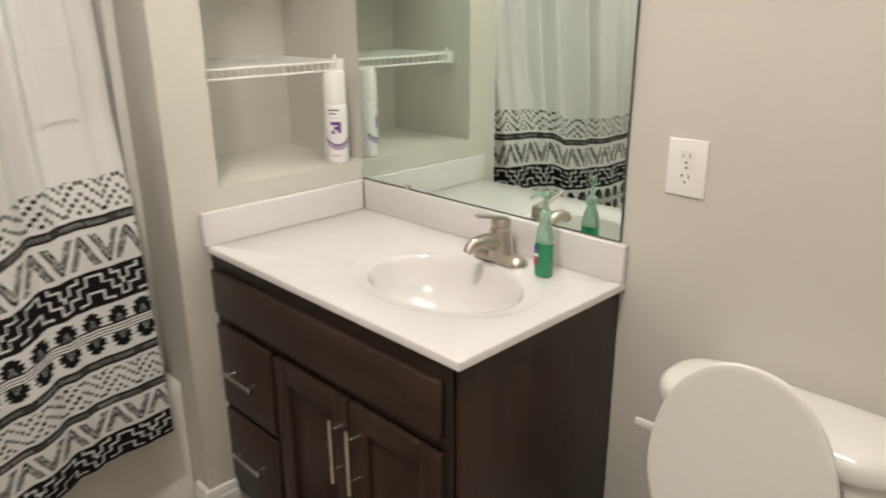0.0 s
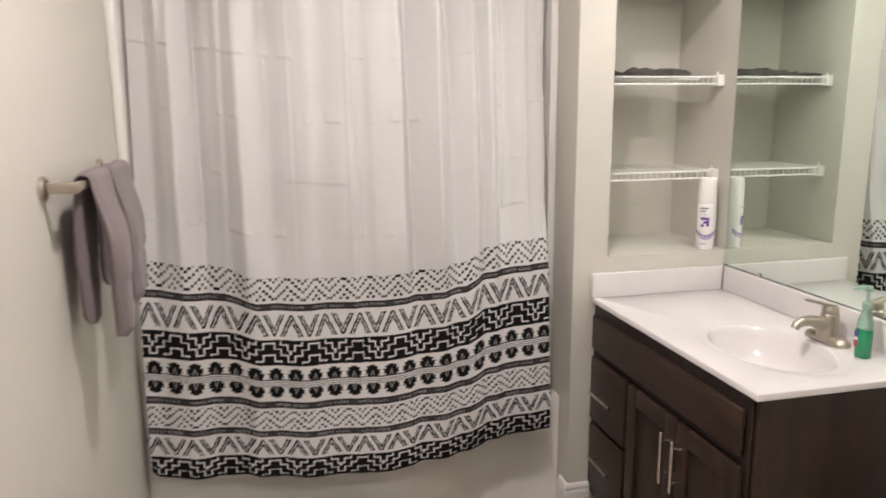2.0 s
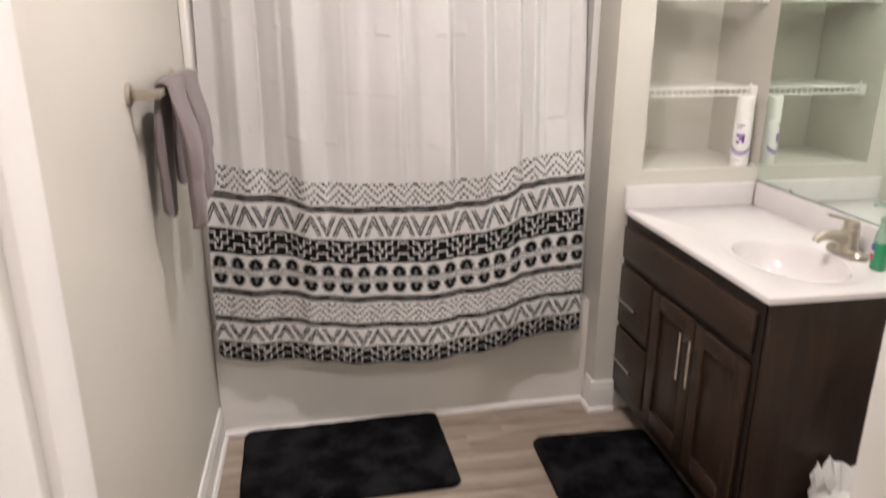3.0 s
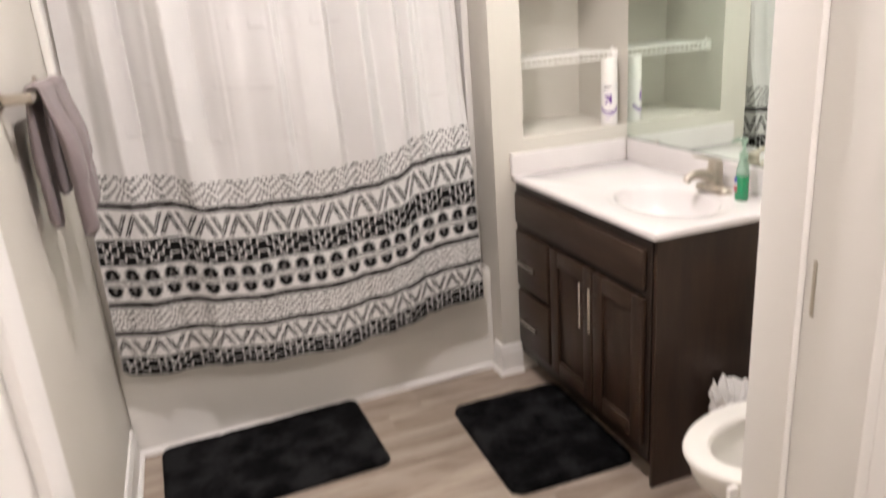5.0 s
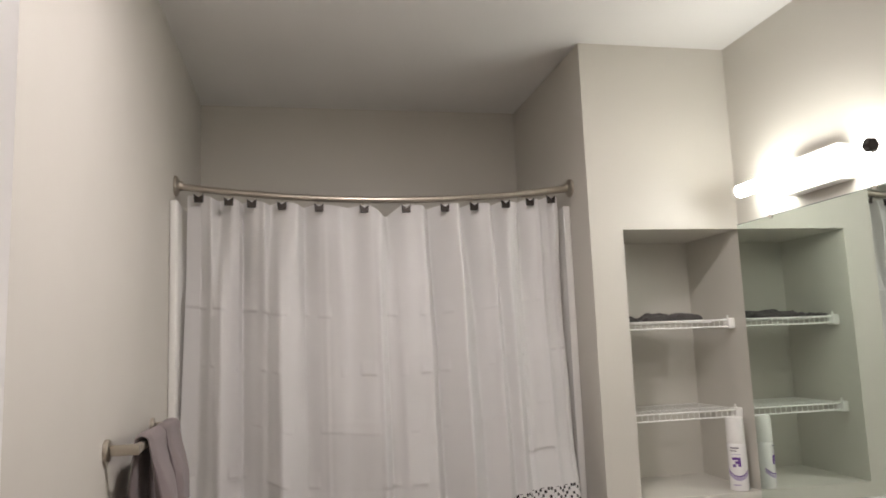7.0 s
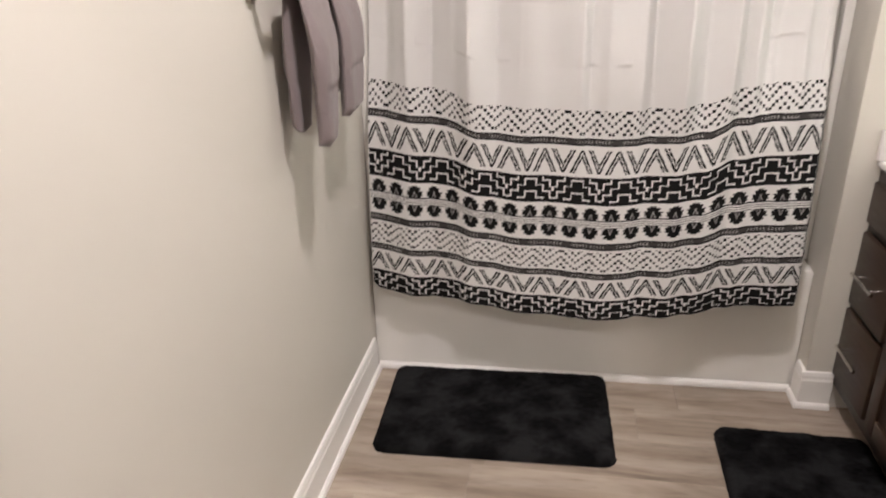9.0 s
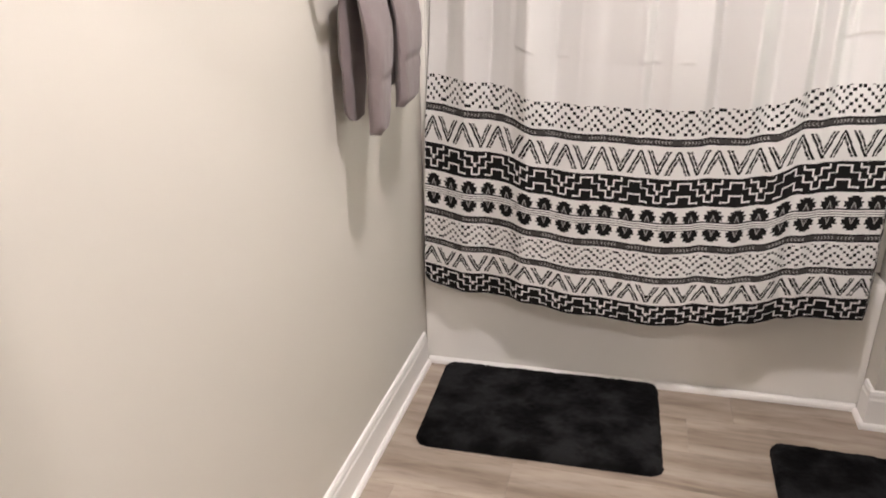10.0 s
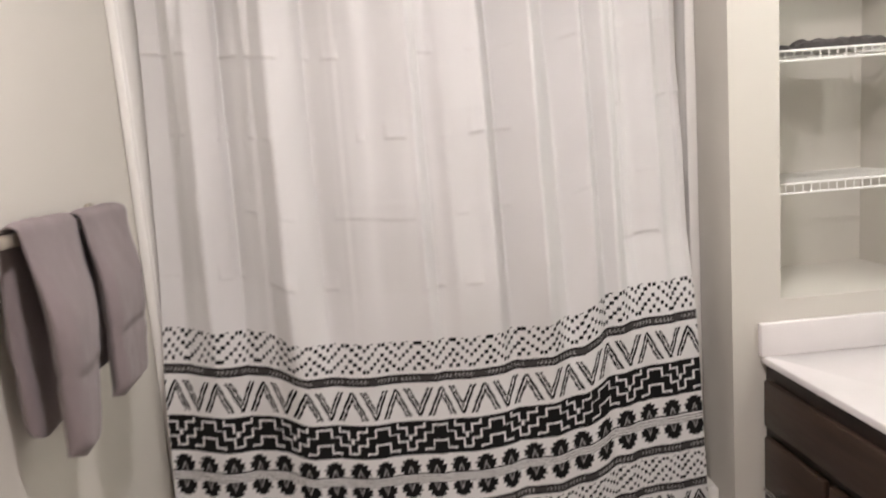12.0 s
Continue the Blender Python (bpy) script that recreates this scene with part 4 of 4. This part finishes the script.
tube(bm, [(EAST - 0.0072, -1.066, 1.1635), (EAST - 0.0060, -1.066, 1.1635)], 0.003, 12)
part("screw", bm, CHROME, OUTLET)

# ---- toilet ----
TY = -1.340
TOILET = thing("toilet", "white two-piece toilet with raised lid", "toilet", (1.80, TY, 0))


def egg(front, back, half, z, mid=1.72, n=44, power=1.0):
    """An egg-shaped loop whose front points west."""
    out = []
    for k in range(n):
        a = 2 * math.pi * k / n
        c, s = math.cos(a), math.sin(a)
        out.append((mid - 0.95 * front * c if c > 0 else mid - back * c, TY + half * math.copysign(abs(s) ** power, s), z))
    return [(x, y, 0.965 * zz) for x, y, zz in out]


bm = bmesh.new()
loft(bm, [egg(0.175, 0.30, 0.105, 0.0, 1.78), egg(0.170, 0.30, 0.100, 0.03, 1.78), egg(0.155, 0.29, 0.090, 0.12, 1.78), egg(0.175, 0.28, 0.098, 0.20, 1.76), egg(0.235, 0.27, 0.138, 0.28, 1.74),
          egg(0.272, 0.26, 0.168, 0.345, 1.72), egg(0.282, 0.26, 0.178, 0.385, 1.72), egg(0.278, 0.26, 0.176, 0.398, 1.72), egg(0.225, 0.17, 0.128, 0.399, 1.72), egg(0.210, 0.16, 0.118, 0.37, 1.72), egg(0.16, 0.13, 0.090, 0.29, 1.72), egg(0.08, 0.08, 0.055, 0.235, 1.72)])
part("bowl", bm, CHINA, TOILET)
bm = bmesh.new()
loft(bm, [egg(0.120, 0.11, 0.075, 0.262, 1.72), egg(0.118, 0.108, 0.073, 0.2625, 1.72)])
part("water", bm, WATER, TOILET)
bm = bmesh.new()
rings = [egg(0.292, 0.215, 0.184, 0.402, 1.72), egg(0.298, 0.218, 0.188, 0.410, 1.72), egg(0.294, 0.216, 0.185, 0.420, 1.72), egg(0.280, 0.205, 0.172, 0.4265, 1.72), egg(0.232, 0.150, 0.124, 0.4225, 1.72), egg(0.222, 0.142, 0.115, 0.412, 1.72), egg(0.224, 0.144, 0.117, 0.4025, 1.72), egg(0.292, 0.215, 0.184, 0.402, 1.72)]
loft(bm, rings, False, False)
bmesh.ops.remove_doubles(bm, verts=list(bm.verts), dist=0.0003)
part("seat", bm, SEATWHITE, TOILET)
# lid, raised and leaning on the tank
HX, HZ, TILT = 1.872, 0.452, radians(4)


def lid_loop(scale, depth, n=44):
    out = []
    for k in range(n):
        a = 2 * math.pi * k / n
        c, s = math.cos(a), math.sin(a)
        up = 0.215 + (0.232 if c > 0 else 0.205) * c * scale
        side = 0.170 * scale * math.copysign(abs(s) ** 0.92, s)
        out.append((HX + depth + math.sin(TILT) * up, TY + side, HZ + math.cos(TILT) * up))
    return out


bm = bmesh.new()
loft(bm, [lid_loop(0.70, 0.001), lid_loop(0.93, 0.0), lid_loop(0.965, -0.0005), lid_loop(0.988, 0.001), lid_loop(1.0, 0.006), lid_loop(0.985, 0.013), lid_loop(0.90, 0.018)])
part("lid", bm, SEATWHITE, TOILET)
for s in (-1, 1):
    part("hinge", rbox(1.855, 1.895, TY + s * 0.075 - 0.018, TY + s * 0.075 + 0.018, 0.405, 0.455, 0.008, 3), SEATWHITE, TOILET)
bm = bmesh.new()
k0, k1 = TY - 0.236, TY + 0.214
loft(bm, [rounded(1.972, EAST - 0.012, k0 + 0.03, k1 - 0.03, 0.405, 0.06, 12), rounded(1.965, EAST - 0.012, k0 + 0.02, k1 - 0.02, 0.42, 0.065, 12), rounded(1.955, EAST - 0.010, k0 + 0.008, k1 - 0.008, 0.58, 0.075, 12), rounded(1.950, EAST - 0.010, k0 + 0.006, k1 - 0.006, 0.729, 0.078, 12)])
part("tank", bm, CHINA, TOILET)
bm = bmesh.new()
loft(bm, [rounded(1.938 + i, EAST - 0.004 - i, k0 - 0.006 + i, k1 + 0.006 - i, z, 0.088 - i, 12) for z, i in ((0.730, 0.008), (0.733, 0.002), (0.742, 0.0), (0.758, 0.001), (0.768, 0.005), (0.776, 0.013), (0.781, 0.026), (0.784, 0.050))])
part("tank_lid", bm, CHINA, TOILET)
lever = part("flush_lever", tube(bmesh.new(), [(1.943, k1 - 0.055, 0.690), (1.926, k1 - 0.055, 0.690)], 0.011, 14), SEATWHITE, TOILET, "white flush lever")
bm = bmesh.new()
loft(bm, [[(1.923, y, 0.690 - h), (1.931, y, 0.690 - h), (1.931, y, 0.690 + h), (1.923, y, 0.690 + h)] for y, h in ((k1 - 0.070, 0.007), (k1 - 0.050, 0.010), (k1 - 0.012, 0.0075), (k1 + 0.008, 0.006))])
soften(bm, 0.002, 2)
part("lever_arm", bm, SEATWHITE, lever)
# a holder hooked on the bowl's rim
HOLDER = thing("rim_freshener", "white plastic freshener holder hooked over bowl rim", "toilet freshener", (1.463, TY - 0.105, 0.36))
part("clip_arm", rbox(1.452, 1.480, TY - 0.112, TY - 0.098, 0.350, 0.402, 0.004, 3), WHITEPLASTIC, HOLDER)
bm = rbox(1.440, 1.486, TY - 0.135, TY - 0.108, 0.322, 0.372, 0.009, 3)
part("cage", bm, WHITEPLASTIC, HOLDER)
# waste bin with a crumpled liner, between vanity and toilet
BIN = thing("waste_bin", "small waste bin with crumpled white liner", "waste bin", (1.86, -1.045, 0))
bm = bmesh.new()
lathe(bm, [(0.070, 0.0), (0.074, 0.003), (0.086, 0.26), (0.088, 0.266), (0.083, 0.266), (0.072, 0.01)], (1.86, -1.045, 0), 32)
part("bin_body", bm, LINER, BIN)
bm = bmesh.new()
rng = random.Random(4)
loops = []
for h, r in ((0.215, 0.091), (0.26, 0.094), (0.285, 0.098), (0.315, 0.092), (0.35, 0.096), (0.31, 0.072), (0.27, 0.066)):
    n = 40
    loops.append([(1.86 + (r + 0.022 * noise.noise((k * 0.9, h * 20, 1.0))) * math.cos(2 * math.pi * k / n), -1.045 + (r * 0.95 + 0.014 * noise.noise((k * 0.9, h * 20, 7.0))) * math.sin(2 * math.pi * k / n), h + (0.05 if h > 0.3 else 0.015) * (noise.noise((k * 0.55, h * 9, 3.0)) + (0.06 if k % 5 == 0 and h > 0.34 else 0))) for k in range(n)])
loft(bm, loops, False, True)
part("liner", bm, LINER, BIN, "crumpled white plastic bag", False)

# ---- towel bar and towels ----
BAR = thing("towel_bar", "brushed nickel towel bar on the wall", "towel bar", (0.0, -0.475, 1.425))
BX, BZ, BA, BB = 0.066, 1.412, -0.722, -0.200
bm = bmesh.new()
box(bm, BX - 0.008, BX + 0.008, BA - 0.006, BB + 0.006, BZ - 0.010, BZ + 0.010)
soften(bm, 0.003, 2)
part("bar", bm, NICKEL, BAR)
for y in (BA, BB):
    bm = bmesh.new()
    tube(bm, [(0.0005, y, BZ), (0.008, y, BZ), (0.011, y, BZ), (0.0115, y, BZ)], [0.026, 0.026, 0.023, 0.012], 28)
    pl = part("wall_plate", bm, NICKEL, BAR)
    part("post", rbox(0.0112, BX + 0.009, y - 0.010, y + 0.010, BZ - 0.012, BZ + 0.012, 0.003), NICKEL, pl)


def draped(y0, y1, front, back, taper, seed, shift, out):
    """A thickly folded towel over the bar: two soft leaves that narrow to their ends."""
    nu, r, prof = 16, 0.0165, []
    prof += [("back", back * (1 - k / 26)) for k in range(26)]
    prof += [("arc", math.pi * k / 9) for k in range(1, 9)]
    prof += [("front", front * k / 44) for k in range(45)]
    loops = []
    for kind, q in prof:
        outer, inner = [], []
        d = 0.0 if kind == "arc" else q
        length = back if kind == "back" else front
        thick = 0.012 + (0.018 if kind == "back" else 0.030) * smooth_step(0.0, 0.15, d) - 0.004 * smooth_step(0.60 * length, 0.68 * length, d) - 0.014 * smooth_step(length - 0.018, length, d)
        pinch = 0.004 * math.exp(-((d - 0.64 * length) / 0.010) ** 2) if kind != "arc" else 0.0
        for i in range(nu + 1):
            f = 2 * i / nu - 1
            half_thick = (thick / 2 - pinch) * max(0.02, 1 - abs(f) ** 6) ** 0.5
            if kind == "arc":
                nx, nz = -math.cos(q), math.sin(q)
                x, z = BX + r * nx, BZ + 0.004 + r * nz
            else:
                nx, nz = (-1.0 if kind == "back" else 1.0), 0.0
                x, z = BX + nx * (r + thick / 2 - 0.006), BZ + 0.004 - q
                if kind == "front":
                    x += out * (1 - math.exp(-q * 5.0)) + 0.006 * math.sin(f * 1.6 + seed) * min(1, d / 0.12)
                z += (0.005 * noise.noise((f * 2, seed, 2.0)) - 0.007 * abs(f) ** 4 * (-1)) * min(1, d / 0.3)
            mid = (y0 + y1) / 2 + shift * d * (0.6 if kind == "back" else 1.0)
            half = (y1 - y0) / 2 * (1 - taper * min(1, d / 0.36))
            y = mid + half * f + 0.005 * noise.noise((f, d * 9, seed))
            soft = 0.0022 * noise.noise((f * 4, d * 22, seed)) + 0.0012 * noise.noise((f * 13, d * 60, seed))
            outer.append((x + nx * (half_thick + soft), y, z + nz * (half_thick + soft)))
            inner.append((x - nx * half_thick, y, z - nz * half_thick))
        loops.append(outer + inner[::-1])
    bm = bmesh.new()
    loft(bm, loops)
    return bm


TOWELA = thing("hand_towel", "mauve-grey terry hand towel folded over bar", "towel", (BX, -0.545, BZ), "towels on the bar")
part("towel_cloth", draped(-0.660, -0.452, 0.356, 0.330, 0.60, 2.4, -0.22, 0.026), TOWEL, TOWELA)
TOWELB = thing("hand_towel", "mauve-grey terry hand towel folded at bar end", "towel", (BX, -0.31, BZ), "towels on the bar")
part("towel_cloth", draped(-0.432, -0.208, 0.332, 0.29, 0.34, 4.1, -0.20, 0.020), TOWEL, TOWELB)

# ---- bath mats ----


def mat_at(cx, cy, lx, ly, turn, seed, label):
    """A plush mat: a rounded pad with an uneven pile."""
    m = pose(cx, cy, 0, 0, 0, turn)
    bm = bmesh.new()
    nu, nv, r = 110, int(110 * ly / lx), 0.045
    grid = []
    for i in range(nu + 1):
        row = []
        for j in range(nv + 1):
            x, y = (i / nu - 0.5) * lx, (j / nv - 0.5) * ly
            # pull the corners of the grid round
            qx, qy = max(0.0, abs(x) - (lx / 2 - r)), max(0.0, abs(y) - (ly / 2 - r))
            if qx > 0 and qy > 0:
                k = max(qx, qy) / math.hypot(qx, qy)
                x, y = math.copysign(lx / 2 - r + qx * k, x), math.copysign(ly / 2 - r + qy * k, y)
                dist = r - math.hypot(qx * k, qy * k)
            else:
                dist = min(lx / 2 - abs(x), ly / 2 - abs(y))
            rise = (1 - max(0.0, 1 - dist / 0.022) ** 2.2) ** 0.5 if dist > 0 else 0.0
            pile = 0.0045 * noise.noise((x * 14, y * 14, seed)) + 0.003 * noise.noise((x * 60, y * 60, seed)) + 0.0025 * noise.noise((x * 150, y * 150, seed))
            out = 1 + (0.011 * noise.noise((x * 130, y * 130, seed + 3)) if dist < 0.012 else 0)
            row.append(bm.verts.new(m @ Vector((x * out, y * out, 0.002 + rise * (0.027 + pile)))))
        grid.append(row)
    for i in range(nu):
        for j in range(nv):
            bm.faces.new((grid[i][j], grid[i + 1][j], grid[i + 1][j + 1], grid[i][j + 1]))
    ob = thing("bath_mat", label, "bath mat", (cx, cy, 0), "bath mats")
    part("plush_top", bm, RUG, ob)
    bm = bmesh.new()
    loft(bm, [[tuple(m @ Vector(p)) for p in rounded(-lx / 2 + 0.006, lx / 2 - 0.006, -ly / 2 + 0.006, ly / 2 - 0.006, z, 0.04)] for z in (0.0004, 0.004)])
    part("backing", bm, DARKPLASTIC, ob)


mat_at(0.484, -0.196, 0.775, 0.490, 2.2, 1.0, "black plush bath mat on floor beside tub")
mat_at(1.424, -0.492, 0.465, 0.600, -1.0, 5.0, "black plush bath mat on floor before vanity")

# ---- floor planks ----
PW, PL = 0.181, 1.22
rng = random.Random(11)
shared = {}


def plank_mesh(length, width):
    key = (round(length, 3), round(width, 3))
    if key not in shared:
        bm = bmesh.new()
        g, b = 0.0002, 0.0006
        lo = [(-length / 2 + g, -width / 2 + g), (length / 2 - g, -width / 2 + g), (length / 2 - g, width / 2 - g), (-length / 2 + g, width / 2 - g)]
        hi = [(x - math.copysign(b, x), y - math.copysign(b, y)) for x, y in lo]
        loft(bm, [[(x, y, -0.0115) for x, y in lo], [(x, y, -b) for x, y in lo], [(x, y, 0.0) for x, y in hi]], True, True)
        me = bpy.data.meshes.new("plank")
        bm.to_mesh(me)
        bm.free()
        me.materials.append(WOODFLOOR)
        shared[key] = me
    return shared[key]


y, row = HALL_S, 0
while y < 0.12:
    wide = min(PW, 0.12 - y)
    x = -0.05 - rng.uniform(0.05, PL * 0.9)
    while x < HALL_E - 0.1:
        a, b = max(x, -0.05), min(x + PL, HALL_E - 0.1)
        if b - a > 0.02:
            ob = new("plank", plank_mesh(b - a, wide))
            ob.location = ((a + b) / 2, y + wide / 2, 0)
            ob.parent = FLOOR
        x += PL
    y += PW
    row += 1
